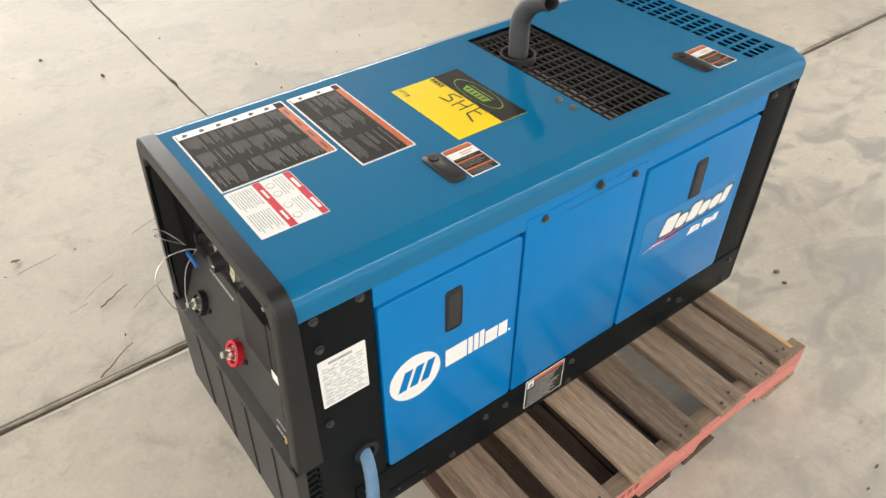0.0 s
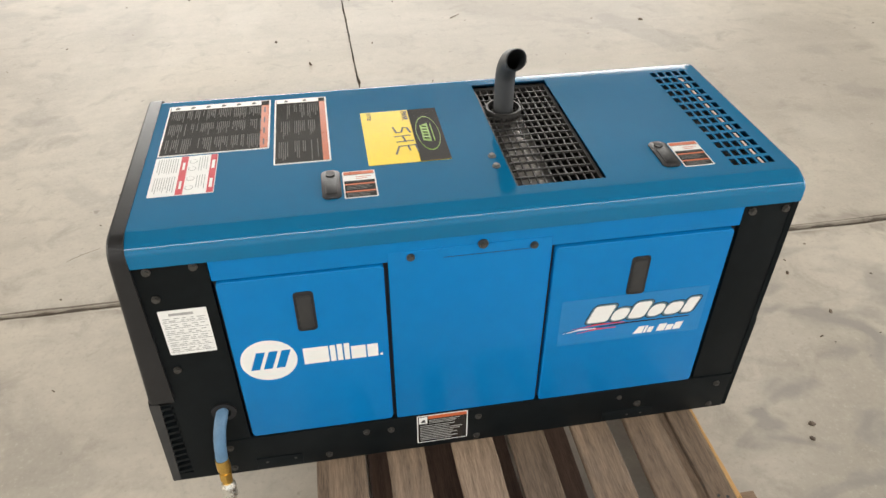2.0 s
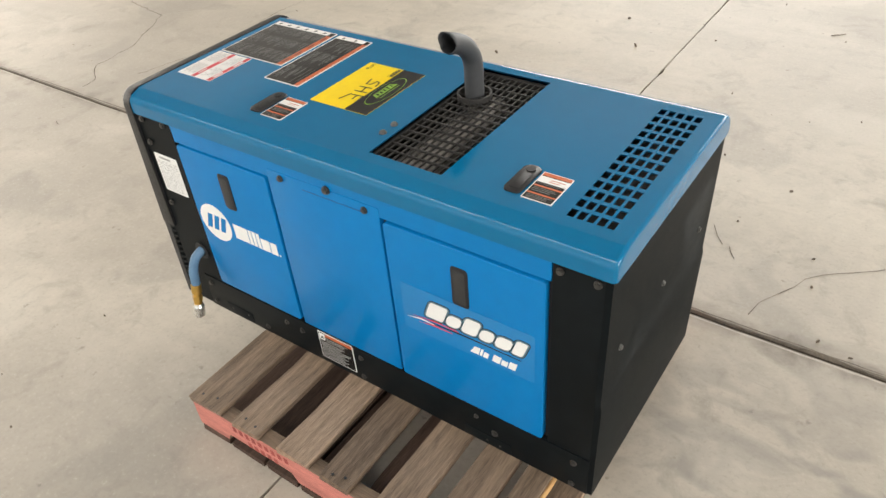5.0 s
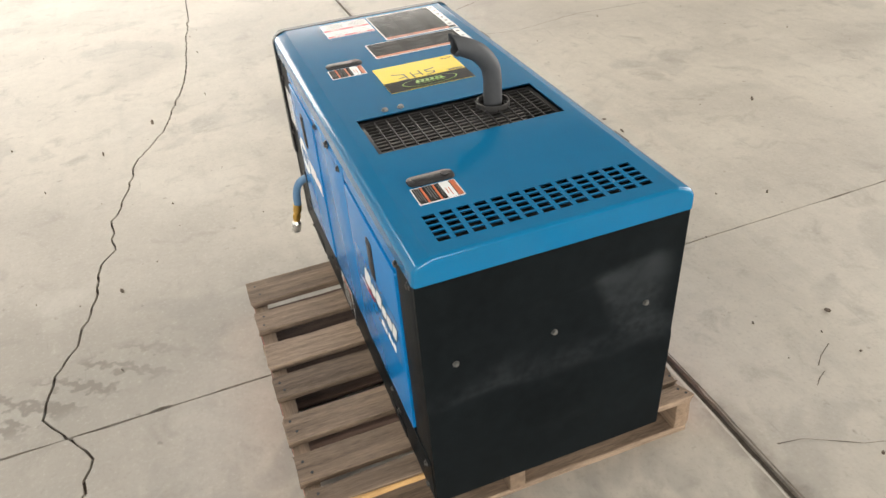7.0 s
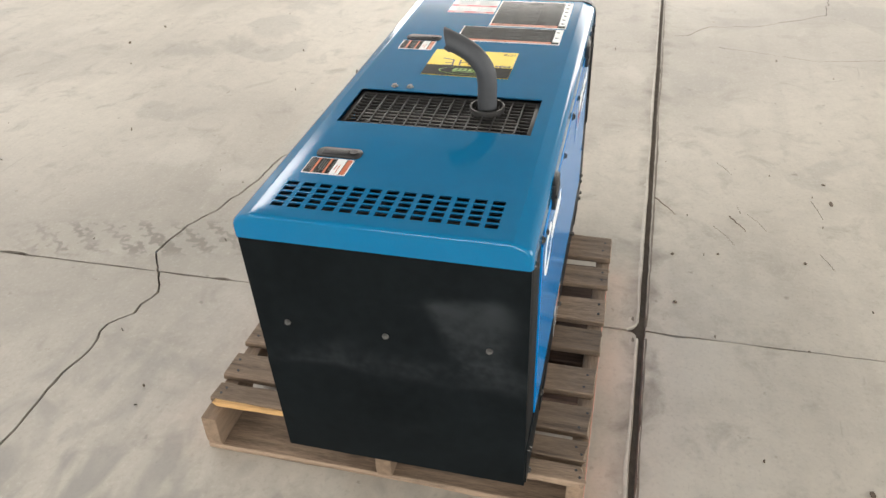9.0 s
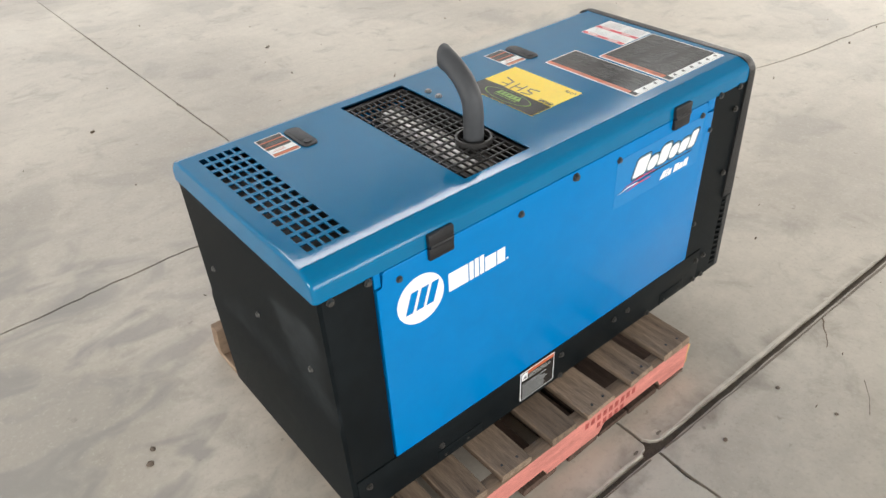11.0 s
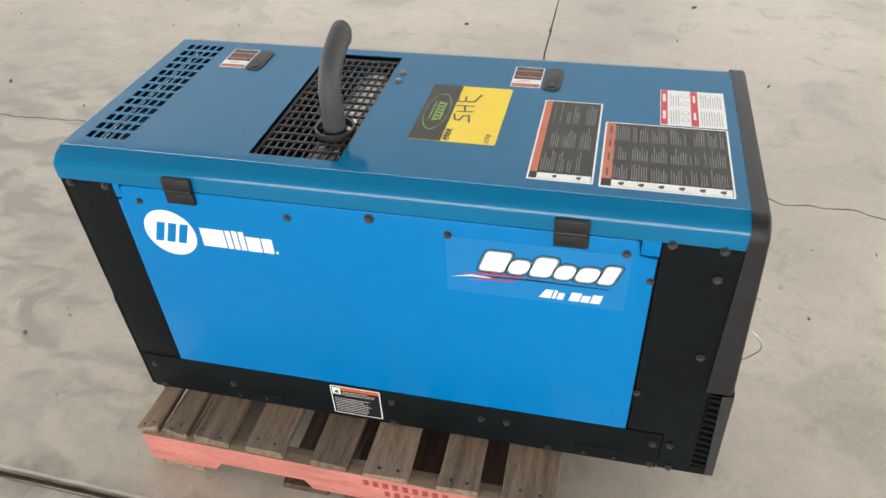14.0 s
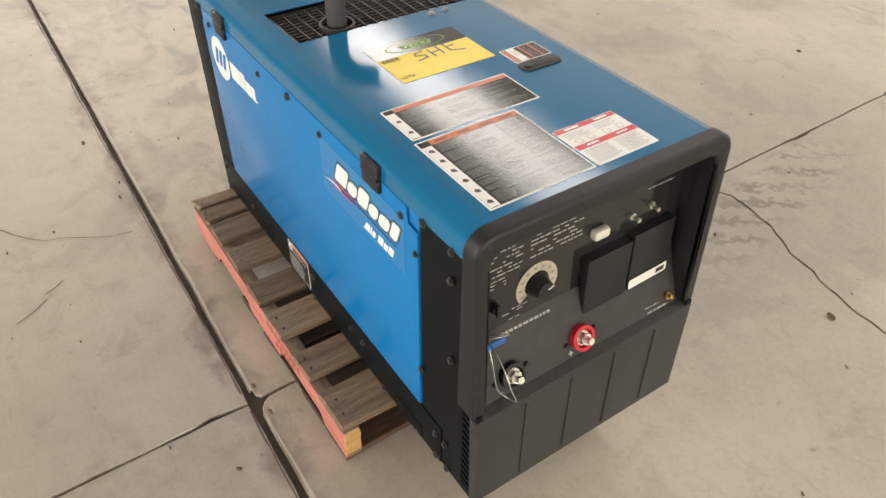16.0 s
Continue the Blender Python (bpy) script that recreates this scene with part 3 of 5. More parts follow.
for k, (x, y, dx, dy) in enumerate(((-0.21, 1.03, 0.09, 0.05), (-0.26, 1.00, 0.05, 0.01), (-0.02, 1.22, 0.08, 0.03), (-0.33, 1.24, 0.11, 0.02), (-0.12, 0.92, 0.10, 0.06), (0.95, 1.10, 0.05, -0.08), (1.02, 1.02, 0.03, -0.05), (-0.55, 0.95, 0.09, 0.05))):
    fine_crack([(x, y), (x + dx * 0.5, y + dy * 0.6), (x + dx, y + dy)], 90 + k, 0.0011)
fine_crack([(-1.88, 0.80), (-1.895, 0.876), (-2.041, 0.985), (-2.084, 1.239), (-2.315, 1.598), (-2.611, 1.649), (-2.954, 1.775), (-3.7, 1.95)], 21, 0.0022)
fine_crack([(1.15, 0.765), (1.183, 0.863), (1.237, 0.975), (1.337, 1.059), (1.449, 1.15), (1.62, 1.21)], 22, 0.0011)
fine_crack([(-1.75, 1.02), (-1.62, 1.45), (-1.70, 1.9), (-1.66, 2.3)], 23, 0.0014)

# plain unseen walls with wide openings, and the roof, added to shape the light
def wall(name, label, polys, axis, lo, hi):
    bm = bmesh.new()
    for p in polys:
        prism(bm, p, axis, lo, hi)
    tagged(part(name, bm, WALL), label, "wall", "", "structure")


def rect(a0, a1, b0, b1):
    return [(a0, b0), (a1, b0), (a1, b1), (a0, b1)]


wall("wall_north", "unseen plain light grey hall wall with a wide light opening", [rect(-16, -5.5, 0, 6.4), rect(7.5, 16, 0, 6.4), rect(-5.5, 7.5, 5.5, 6.4)], "y", 12.0, 12.2)
wall("wall_south", "unseen plain light grey hall wall with a wide light opening", [rect(-16, -7, 0, 6.4), rect(5, 16, 0, 6.4), rect(-7, 5, 3.2, 6.4)], "y", -7.2, -7.0)
wall("wall_west", "unseen plain light grey hall wall with a wide light opening", [rect(-12, -4.5, 0, 6.4), rect(4.5, 12, 0, 6.4), rect(-4.5, 4.5, 3.8, 6.4)], "x", -9.2, -9.0)
wall("wall_east", "unseen plain light grey hall wall with a wide light opening", [rect(-12, -4.5, 0, 6.4), rect(4.5, 12, 0, 6.4), rect(-4.5, 4.5, 4.6, 6.4)], "x", 16.0, 16.2)
bm = bmesh.new()
STRIPS = ((-6.15, -4.93, -13.0, 13.0),)
edge = -12.2
for y0, y1, x0, x1 in STRIPS:
    box(bm, -16.2, 16.2, edge, y0, 6.4, 6.5)
    box(bm, -16.2, x0, y0, y1, 6.4, 6.5)
    box(bm, x1, 16.2, y0, y1, 6.4, 6.5)
    edge = y1
box(bm, -16.2, 16.2, edge, 12.2, 6.4, 6.5)
tagged(part("ceiling", bm, ROOF), "unseen grey roof underside with long skylight openings", "ceiling", "", "structure")


# ---- welder generator ----
W = 0.4985
YD, YF = 0.006, W - 0.0045               # the planes of the door side and of the far side
ZT = 0.738
gen = empty_thing("welder_generator", "blue and black engine-driven welder generator standing on a wooden pallet", "generator")
pivot = Matrix.Translation((0.85, 0, 0.428))
gen.matrix_world = pivot @ Matrix.Rotation(radians(0.88), 4, "Y") @ pivot.inverted()
DOORSIDE = lambda x, z, d=0.0: frame_matrix((x, YD - d, z), (1, 0, 0), (0, 0, 1))
FARSIDE = lambda x, z, d=0.0: frame_matrix((x, YF + d, z), (-1, 0, 0), (0, 0, 1))
TOPSIDE = lambda x, y, d=0.0: frame_matrix((x, y, ZT + d), (1, 0, 0), (0, 1, 0))


def side_y(side, d0, d1):
    return (YD - d0, YD - d1) if side == "door" else (YF + d0, YF + d1)


# inner liner, closes the machine; its near-black colour stands for the unlit inside
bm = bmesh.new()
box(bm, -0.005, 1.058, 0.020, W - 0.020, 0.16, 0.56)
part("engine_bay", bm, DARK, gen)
bm = bmesh.new()
tube(bm, curve_points([(0.635, 0.07, 0.668), (0.635, 0.12, 0.668), (0.635, 0.33, 0.668), (0.635, 0.40, 0.668)], 4), lambda t: 0.046 if 0.04 < t < 0.96 else 0.036, 20)
part("muffler", bm, MUFFLER, gen, "grey aluminised muffler under the grate")

# added boxes that stop light showing through the hood slots
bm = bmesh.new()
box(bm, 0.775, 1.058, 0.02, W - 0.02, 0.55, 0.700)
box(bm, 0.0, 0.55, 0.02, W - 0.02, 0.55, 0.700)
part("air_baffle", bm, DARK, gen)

# hood, a sheet with rounded long edges; holes for the grate and the air slots
R = 0.035
GX0, GX1, GY0, GY1 = 0.583, 0.7385, 0.058, 0.441
VX0, VX1, VY0, VY1 = 0.969, 1.0515, 0.058, 0.4375
NVX, NVY = 5, 13
slot_x = [(VX0 + (VX1 - VX0) * k / NVX + 0.0, VX0 + (VX1 - VX0) * k / NVX + 0.0118) for k in range(NVX)]
sy = (VY1 - VY0 + 0.008) / NVY
slot_y = [(VY0 + sy * k, VY0 + sy * k + sy - 0.009) for k in range(NVY)]
ys = sorted({R, W - R, GY0, GY1, *[v for p in slot_y for v in p]})
prof = [(0.0, 0.690), (0.0, ZT - 0.0255), (0.0010, ZT - 0.0200), (0.0034, ZT - 0.0158), (0.0059, ZT - 0.0127), (0.0084, ZT - 0.0102), (0.0138, ZT - 0.0074), (0.0310, ZT - 0.0011)]
flat0 = len(prof)
prof += [(y, ZT) for y in ys]
flat1 = len(prof) - 1
prof += [(W - y, z) for y, z in reversed(prof[:flat0])]
HX0, HX1 = -0.038, 1.081
xs = [(HX0, 0.0)] + [(x, 0.0) for x in sorted({GX0, GX1, *[v for p in slot_x for v in p]})] + [(HX1 - 0.008, 0.0), (HX1 - 0.003, 0.0018), (HX1, 0.006)]
bm = bmesh.new()
grid = []
for x, inset in xs:
    row = []
    for y, z in prof:
        cy = y + (W / 2 - y) / (W / 2) * inset if abs(y - W / 2) > 0.2 else y
        row.append(bm.verts.new((x, cy, z - (inset if z > 0.70 else 0))))
    grid.append(row)


def is_hole(xa, xb, ya, yb):
    xm, ym = (xa + xb) / 2, (ya + yb) / 2
    if GX0 < xm < GX1 and GY0 < ym < GY1:
        return True
    return any(a < xm < b for a, b in slot_x) and any(a < ym < b for a, b in slot_y)


for i in range(len(xs) - 1):
    for j in range(len(prof) - 1):
        if flat0 <= j < flat1 and is_hole(xs[i][0], xs[i + 1][0], prof[j][0], prof[j + 1][0]):
            continue
        bm.faces.new((grid[i][j], grid[i + 1][j], grid[i + 1][j + 1], grid[i][j + 1]))
bm.faces.new(list(reversed(grid[-1])))
bm.edges.index_update()
rim_keys = [e.index for e in bm.edges if e.is_boundary]
hood = part("hood", bm, [BLUE, BLUEEDGE], gen, "glossy blue sheet metal hood with rounded long edges", smooth=40)
for k in rim_keys:
    hood.data.edges[k].use_edge_sharp = True
so = hood.modifiers.new("thickness", "SOLIDIFY")
so.thickness, so.offset = 0.0022, -1
so.material_offset, so.material_offset_rim = 1, 1
wnm = hood.modifiers.new("normals", "WEIGHTED_NORMAL")
wnm.keep_sharp, wnm.weight = True, 100

# steel grate in the hood
bm = bmesh.new()
fr = 0.010
gz = ZT - 0.008
box(bm, GX0, GX1, GY0, GY0 + fr, gz - 0.010, gz + 0.001, 0.001)
box(bm, GX0, GX1, GY1 - fr, GY1, gz - 0.010, gz + 0.001, 0.001)
box(bm, GX0, GX0 + 0.006, GY0 + fr, GY1 - fr, gz - 0.010, gz + 0.001)
box(bm, GX1 - 0.006, GX1, GY0 + fr, GY1 - fr, gz - 0.010, gz + 0.001)
grate = part("grate", bm, GRATE, gen, "black wire grate set in the hood")
bm = bmesh.new()
box(bm, -0.0012, 0.0012, GY0 + fr, GY1 - fr, -0.004, 0.0)
first = part("long_bar", bm, GRATE, grate)
for k in range(10):
    m = Matrix.Translation((GX0 + 0.0155 + (GX1 - GX0 - 0.031) * k / 9, 0, gz))
    if k == 0:
        first.matrix_basis = m
    else:
        share("long_bar", first, grate, m)
bm = bmesh.new()
box(bm, GX0 + 0.006, GX1 - 0.006, -0.0013, 0.0013, -0.0045, 0.0)
first = part("cross_bar", bm, GRATE, grate)
for k in range(14):
    m = Matrix.Translation((0, GY0 + fr + (GY1 - GY0 - 2 * fr) * (k + 1) / 15, gz + 0.0015))
    if k == 0:
        first.matrix_basis = m
    else:
        share("cross_bar", first, grate, m)

# exhaust pipe
PX, PY = 0.626, 0.337
bm = bmesh.new()
pp = curve_points([(PX, PY, 0.690), (PX, PY, 0.75), (PX, PY, 0.79), (PX, PY - 0.006, 0.817), (PX, PY - 0.026, 0.843), (PX - 0.001, PY - 0.052, 0.859), (PX - 0.002, PY - 0.078, 0.870)], 7)
tube(bm, pp, 0.0192, 24, cap=False, end_normal=(0.05, -0.97, -0.22))
pipe = part("exhaust_pipe", bm, EXHAUST, gen, "matt dark grey bent exhaust pipe")
so = pipe.modifiers.new("thickness", "SOLIDIFY")
so.thickness, so.offset = 0.0018, -1
bm = bmesh.new()
ring(bm, (PX, PY, ZT - 0.014), (0, 0, 1), 0.031, 0.035, 0.015)
part("collar", bm, GRATE, pipe, "dark steel collar round the pipe")
bm = bmesh.new()
ring(bm, (PX, PY, ZT - 0.03), (0, 0, 1), 0.0195, 0.023, 0.012)
part("clamp", bm, STEEL, pipe)


# bolts
def bolt_mesh(bm, r=0.0056, h=0.0045):
    """A flanged hex bolt head on the xy plane."""
    cyl(bm, (0, 0, -0.001), (0, 0, 0.0014), r * 1.25, seg=16)
    cyl(bm, (0, 0, 0.0016), (0, 0, h), r, r * 0.93, seg=6)
    cyl(bm, (0, 0, h), (0, 0, h + 0.0004), r * 0.55, seg=10)
    return bm


bolt0 = None


def bolt(m, material=None, size=1.0, parent=gen):
    global bolt0
    if bolt0 is None:
        bolt0 = {}
    if material not in bolt0:
        o = part("bolt", bolt_mesh(bmesh.new()), material, parent)
        o.matrix_basis = m @ Matrix.Diagonal((size, size, size, 1))
        bolt0[material] = o
        return o
    return share("bolt", bolt0[material], parent, m @ Matrix.Diagonal((size, size, size, 1)))


for x, z, s in ((-0.016, 0.681, 1), (0.055, 0.683, 1), (-0.014, 0.625, 1), (-0.016, 0.462, 1), (0.991, 0.677, 1), (1.053, 0.677, 1), (1.034, 0.230, 1), (0.863, 0.200, 1.1), (1.032, 0.165, 1), (0.521, 0.228, 1), (0.519, 0.168, 1), (0.295, 0.226, 1), (0.344, 0.223, 1), (0.217, 0.173, 1), (0.033, 0.233, 1), (0.031, 0.172, 1), (0.82, 0.226, 0.8), (0.875, 0.168, 0.5), (0.845, 0.168, 0.5), (0.095, 0.176, 0.55), (0.151, 0.178, 0.55)):
    bolt(DOORSIDE(x, z, 0.0048), BOLTBLACK, s)
for x, z, s in ((0.395, 0.656, 1.0), (0.516, 0.669, 1.25), (0.604, 0.655, 1.0)):
    bolt(DOORSIDE(x, z, 0.005), BOLTBLACK, s)
for x, z, s in ((1.055, 0.688, 1), (0.987, 0.688, 1), (0.93, 0.664, 0.9), (0.661, 0.663, 1), (0.520, 0.680, 1.25), (0.394, 0.665, 1), (0.123, 0.666, 1), (0.083, 0.618, 0.9), (0.062, 0.692, 1), (-0.010, 0.690, 1), (-0.010, 0.636, 1), (-0.015, 0.470, 1), (0.072, 0.362, 0.9), (1.041, 0.230, 1), (0.868, 0.204, 1), (1.038, 0.163, 1), (0.524, 0.227, 1), (0.524, 0.163, 1), (0.345, 0.221, 1), (0.296, 0.221, 1), (0.214, 0.164, 1), (0.027, 0.228, 1), (-0.003, 0.231, 1), (0.024, 0.166, 1), (-0.010, 0.165, 1), (0.147, 0.168, 0.5), (0.090, 0.168, 0.5), (0.80, 0.172, 0.5), (0.86, 0.170, 0.5)):
    bolt(FARSIDE(x, z - 0.004, 0.0055), BOLTBLACK, s)
for y, z in ((0.061, 0.506), (0.245, 0.506), (0.429, 0.506)):
    bolt(frame_matrix((1.0756, y, z), (0, 1, 0), (0, 0, 1)), STEEL, 0.85)
for y in (0.158, 0.124):
    bolt(TOPSIDE(0.563, y, 0.0), STEEL, 1.05)

# skid rails, corner panels and header strips, one set a side
ZB = 0.152
for side in ("door", "far"):
    y0, y1 = side_y(side, -0.010, 0.0045)
    bm = bmesh.new()
    prism(bm, [(0.012, ZB), (1.064, ZB), (1.064, 0.252), (0.012, 0.252)], "y", y0, y1, 0.0012)
    rail = part("skid_rail", bm, BLACK, gen, "black painted steel skid rail")
    bm = bmesh.new()
    a0, a1 = (0.79, 0.90) if side == "door" else (0.76, 0.88)
    box(bm, a0, a1, *sorted(side_y(side, 0.004, 0.0062)), ZB + 0.003, 0.185, 0.001)
    part("bracket", bm, BLACK, rail)
    bm = bmesh.new()
    box(bm, 0.075, 0.165, *sorted(side_y(side, 0.004, 0.0062)), ZB + 0.003, 0.188, 0.001)
    part("bracket", bm, BLACK, rail)
    # rear corner panel
    y0, y1 = side_y(side, -0.010, 0.002)
    top = 0.6885
    bm = bmesh.new()
    prism(bm, [(0.977, 0.2535), (1.068, 0.2535), (1.068, top), (0.977, top)], "y", y0, y1, 0.0012)
    part("rear_corner_panel", bm, BLACK, gen, "black painted steel corner panel")
    # front corner panel, with the louvre opening in its lower front
    bm = bmesh.new()
    prism(bm, [(-0.048, ZB), (0.010, ZB), (0.010, 0.2535), (0.0745, 0.2535), (0.0745, top), (-0.042, top), (-0.044, 0.46), (-0.048, 0.425)], "y", y0, y1)
    prism(bm, [(-0.090, ZB), (-0.0815, ZB), (-0.0755, 0.372), (-0.0845, 0.372)], "y", y0, y1)
    prism(bm, [(-0.0845, 0.372), (-0.048, 0.372), (-0.048, 0.425), (-0.058, 0.405), (-0.068, 0.392), (-0.0835, 0.388)], "y", y0, y1)
    prism(bm, [(-0.0815, ZB), (-0.048, ZB), (-0.048, 0.172), (-0.0808, 0.172)], "y", y0, y1)
    corner = part("front_corner_panel", bm, BLACK, gen, "black painted steel corner panel with cooling louvres")
    for k in range(13):
        z = 0.172 + 0.2 * k / 12
        xo = -0.0818 + (z - ZB) * 0.027
        bm = bmesh.new()
        prism(bm, [(xo, z), (xo + 0.0335, z + 0.006), (xo + 0.0335, z + 0.0122), (xo, z + 0.0062)], "y", y0, y1)
        part("louvre_slat", bm, BLACK, corner)
    bm = bmesh.new()
    box(bm, -0.076, -0.05, *sorted(side_y(side, -0.009, -0.0097)), 0.175, 0.37)
    part("louvre_mesh", bm, MUFFLER, gen)

# door side: header, fixed panel, two doors
bm = bmesh.new()
prism(bm, [(0.0765, 0.6485), (0.9755, 0.6485), (0.9755, 0.7), (0.0765, 0.7)], "y", YD + 0.012, YD - 0.0022)
part("header_strip", bm, BLUEPANEL, gen)
bm = bmesh.new()
prism(bm, rrect(0.3575, 0.6365, 0.2545, 0.668, 0.004, 3), "y", YD + 0.012, YD - 0.0035, 0.0015)
part("fixed_panel", bm, BLUEPANEL, gen, "blue fixed middle panel")
bm = bmesh.new()
box(bm, 0.45, 0.60, YD - 0.0038, YD - 0.003, 0.6475, 0.6485)
part("panel_seam", bm, DARK, gen)


def side_door(x0, x1, z0, z1, latch_x0, latch_x1, lz0, lz1):
    bm = bmesh.new()
    prism(bm, rrect(x0, x1, z0, z1, 0.008, 4), "y", YD + 0.010, YD - 0.0055, 0.002, 3)
    door = part("door", bm, BLUEPANEL, gen, "blue hinged side door")
    bm = bmesh.new()
    outer = rrect(latch_x0, latch_x1, lz0, lz1, 0.007, 4)
    prism(bm, outer, "y", YD - 0.004, YD - 0.0075, 0.0015)
    latch = part("latch", bm, PLASTIC, door, "black recessed plastic latch")
    bm = bmesh.new()
    prism(bm, rrect(latch_x0 + 0.005, latch_x1 - 0.005, lz0 + 0.007, lz1 - 0.007, 0.004, 3), "y", YD - 0.006, YD - 0.0085, 0.001)
    part("paddle", bm, PANELGREY, latch)
    bm = bmesh.new()
    box(bm, latch_x0 + 0.006, latch_x1 - 0.006, YD - 0.0092, YD - 0.0078, lz1 - 0.0105, lz1 - 0.0085)
    part("catch", bm, PANELGREY, latch)
    return door


door_a = side_door(0.0805, 0.3500, 0.2585, 0.6445, 0.1975, 0.2310, 0.521, 0.609)
door_b = side_door(0.6430, 0.9680, 0.2540, 0.6430, 0.7855, 0.8205, 0.517, 0.605)
# near-black plate behind the doors puts the shade into their gaps
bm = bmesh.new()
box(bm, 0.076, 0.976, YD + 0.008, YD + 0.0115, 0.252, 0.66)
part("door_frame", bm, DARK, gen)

# far side: one large panel hung on two hinges
bm = bmesh.new()
prism(bm, [(0.0785, 0.2545), (0.9735, 0.2545), (0.9735, 0.659), (0.961, 0.659), (0.961, 0.683), (0.955, 0.6885), (0.112, 0.6885), (0.106, 0.683), (0.106, 0.659), (0.0785, 0.659)], "y", YF - 0.010, YF + 0.0055, 0.002, 2)
far_panel = part("side_panel", bm, BLUEPANEL, gen, "plain bright blue side panel")
bm = bmesh.new()
for a0, a1 in ((0.0765, 0.104), (0.963, 0.9755)):
    box(bm, a0, a1, YF - 0.01, YF + 0.003, 0.661, 0.6975, 0.0008)
box(bm, 0.104, 0.963, YF - 0.01, YF + 0.003, 0.6900, 0.7)
part("header_strip", bm, BLUEPANEL, gen)
# the same shade-coloured backing behind the far panel
bm = bmesh.new()
box(bm, 0.076, 0.976, YF - 0.0115, YF - 0.008, 0.252, 0.70)
part("panel_frame", bm, DARK, gen)
for xc in (0.8455, 0.2055):
    bm = bmesh.new()
    box(bm, xc - 0.026, xc + 0.026, YF + 0.003, YF + 0.013, 0.6945, 0.7165, 0.0025)
    hinge = part("hinge", bm, PLASTIC, gen, "black plastic hinge")
    bm = bmesh.new()
    box(bm, xc - 0.026, xc + 0.026, YF + 0.004, YF + 0.0125, 0.6665, 0.6905, 0.0025)
    part("leaf", bm, PLASTIC, hinge)
    bm = bmesh.new()
    cyl(bm, (xc - 0.024, YF + 0.0095, 0.6925), (xc + 0.024, YF + 0.0095, 0.6925), 0.0052, seg=12)
    part("barrel", bm, PLASTIC, hinge)

# rear panel: two shallow folds
bm = bmesh.new()
prism(bm, [(1.064, 0.1535), (1.0735, 0.1535), (1.0768, 0.405), (1.0742, 0.415), (1.0760, 0.688), (1.064, 0.688)], "y", YD - 0.003, YF + 0.0015)
part("rear_panel", bm, DUSTYBLACK, gen, "scuffed black painted rear panel")
bm = bmesh.new()
box(bm, 0.0, 1.06, 0.018, W - 0.018, ZB + 0.0005, 0.16)
part("base_pan", bm, BLACK, gen)

# front: bezel, sloping control panel, ribbed lower panel
bm = bmesh.new()
o, t, rr_ = 0.0025, 0.026, 0.033
outer = [(-o, 0.386), (-o, ZT - rr_)] + [(-o + rr_ * (1 - math.cos(radians(a))), ZT - rr_ + (rr_ + 0.001) * math.sin(radians(a))) for a in (18, 36, 54, 72, 90)]
outer += [(W - y, z) for y, z in reversed(outer)]
inner = [(t, 0.386), (t, ZT - 0.055)] + [(t + 0.02 * (1 - math.cos(radians(a))), ZT - 0.055 + 0.022 * math.sin(radians(a))) for a in (30, 60, 90)]
inner += [(W - y, z) for y, z in reversed(inner)]
poly = outer + list(reversed(inner))
lo = [bm.verts.new((-0.0375, y, z)) for y, z in poly]
hi = [bm.verts.new((-0.064 - (ZT - z) * 0.050, y, z)) for y, z in poly]
n = len(poly)
no = len(outer)
ni = len(inner)


def ring_faces(vs, flip):
    for k in range(no - 1):
        a, b = vs[k], vs[k + 1]
        ka = no + ni - 1 - round(k * (ni - 1) / (no - 1))
        kb = no + ni - 1 - round((k + 1) * (ni - 1) / (no - 1))
        f = [a, b, vs[kb]] + ([vs[ka]] if ka != kb else [])
        bm.faces.new(f)


ring_faces(lo, False)
ring_faces(hi, True)
for k in range(n):
    bm.faces.new((lo[k], hi[k], hi[(k + 1) % n], lo[(k + 1) % n]))
rim = [e for e in bm.edges if e.verts[0] in hi and e.verts[1] in hi and len(e.link_faces) == 2 and any(v in lo for f in e.link_faces for v in f.verts)]
bmesh.ops.bevel(bm, geom=rim, offset=0.007, segments=3, profile=0.5, affect="EDGES")
part("bezel", bm, PLASTIC, gen, "black moulded plastic front bezel")
CP = [(-0.006, 0.712), (-0.018, 0.495), (-0.066, 0.384), (-0.0845, 0.378), (-0.0905, ZB + 0.001)]
bm = bmesh.new()
prism(bm, [CP[0], CP[1], (0.0, 0.495), (0.0, 0.712)], "y", 0.017, W - 0.017)
part("control_panel", bm, LABELBLACK, gen, "black printed control panel")
bm = bmesh.new()
prism(bm, [CP[1], CP[2], CP[3], (-0.06, 0.376), (-0.01, 0.49)], "y", 0.017, W - 0.017)
part("terminal_panel", bm, PANELGREY, gen, "dark grey sloping terminal panel")
bm = bmesh.new()
prism(bm, [CP[3], CP[4], (-0.076, ZB + 0.001), (-0.066, 0.376)], "y", YD - 0.0025, YF + 0.0025)
low_front = part("lower_front_panel", bm, PANELGREY, gen, "dark grey ribbed lower front panel")
for yc in (0.09, 0.19, 0.29, 0.39):
    bm = bmesh.new()
    prism(bm, [(-0.084, 0.366), (-0.0895, 0.165), (-0.0930, 0.168), (-0.0875, 0.362)], "y", yc - 0.006, yc + 0.006)
    part("rib", bm, PANELGREY, low_front)
bm = bmesh.new()
for y0, y1 in ((0.0165, 0.021), (W - 0.021, W - 0.0165)):
    box(bm, -0.040, 0.0, y0, y1, 0.38, 0.70)
box(bm, -0.037, 0.0, 0.021, W - 0.021, 0.69, 0.715)
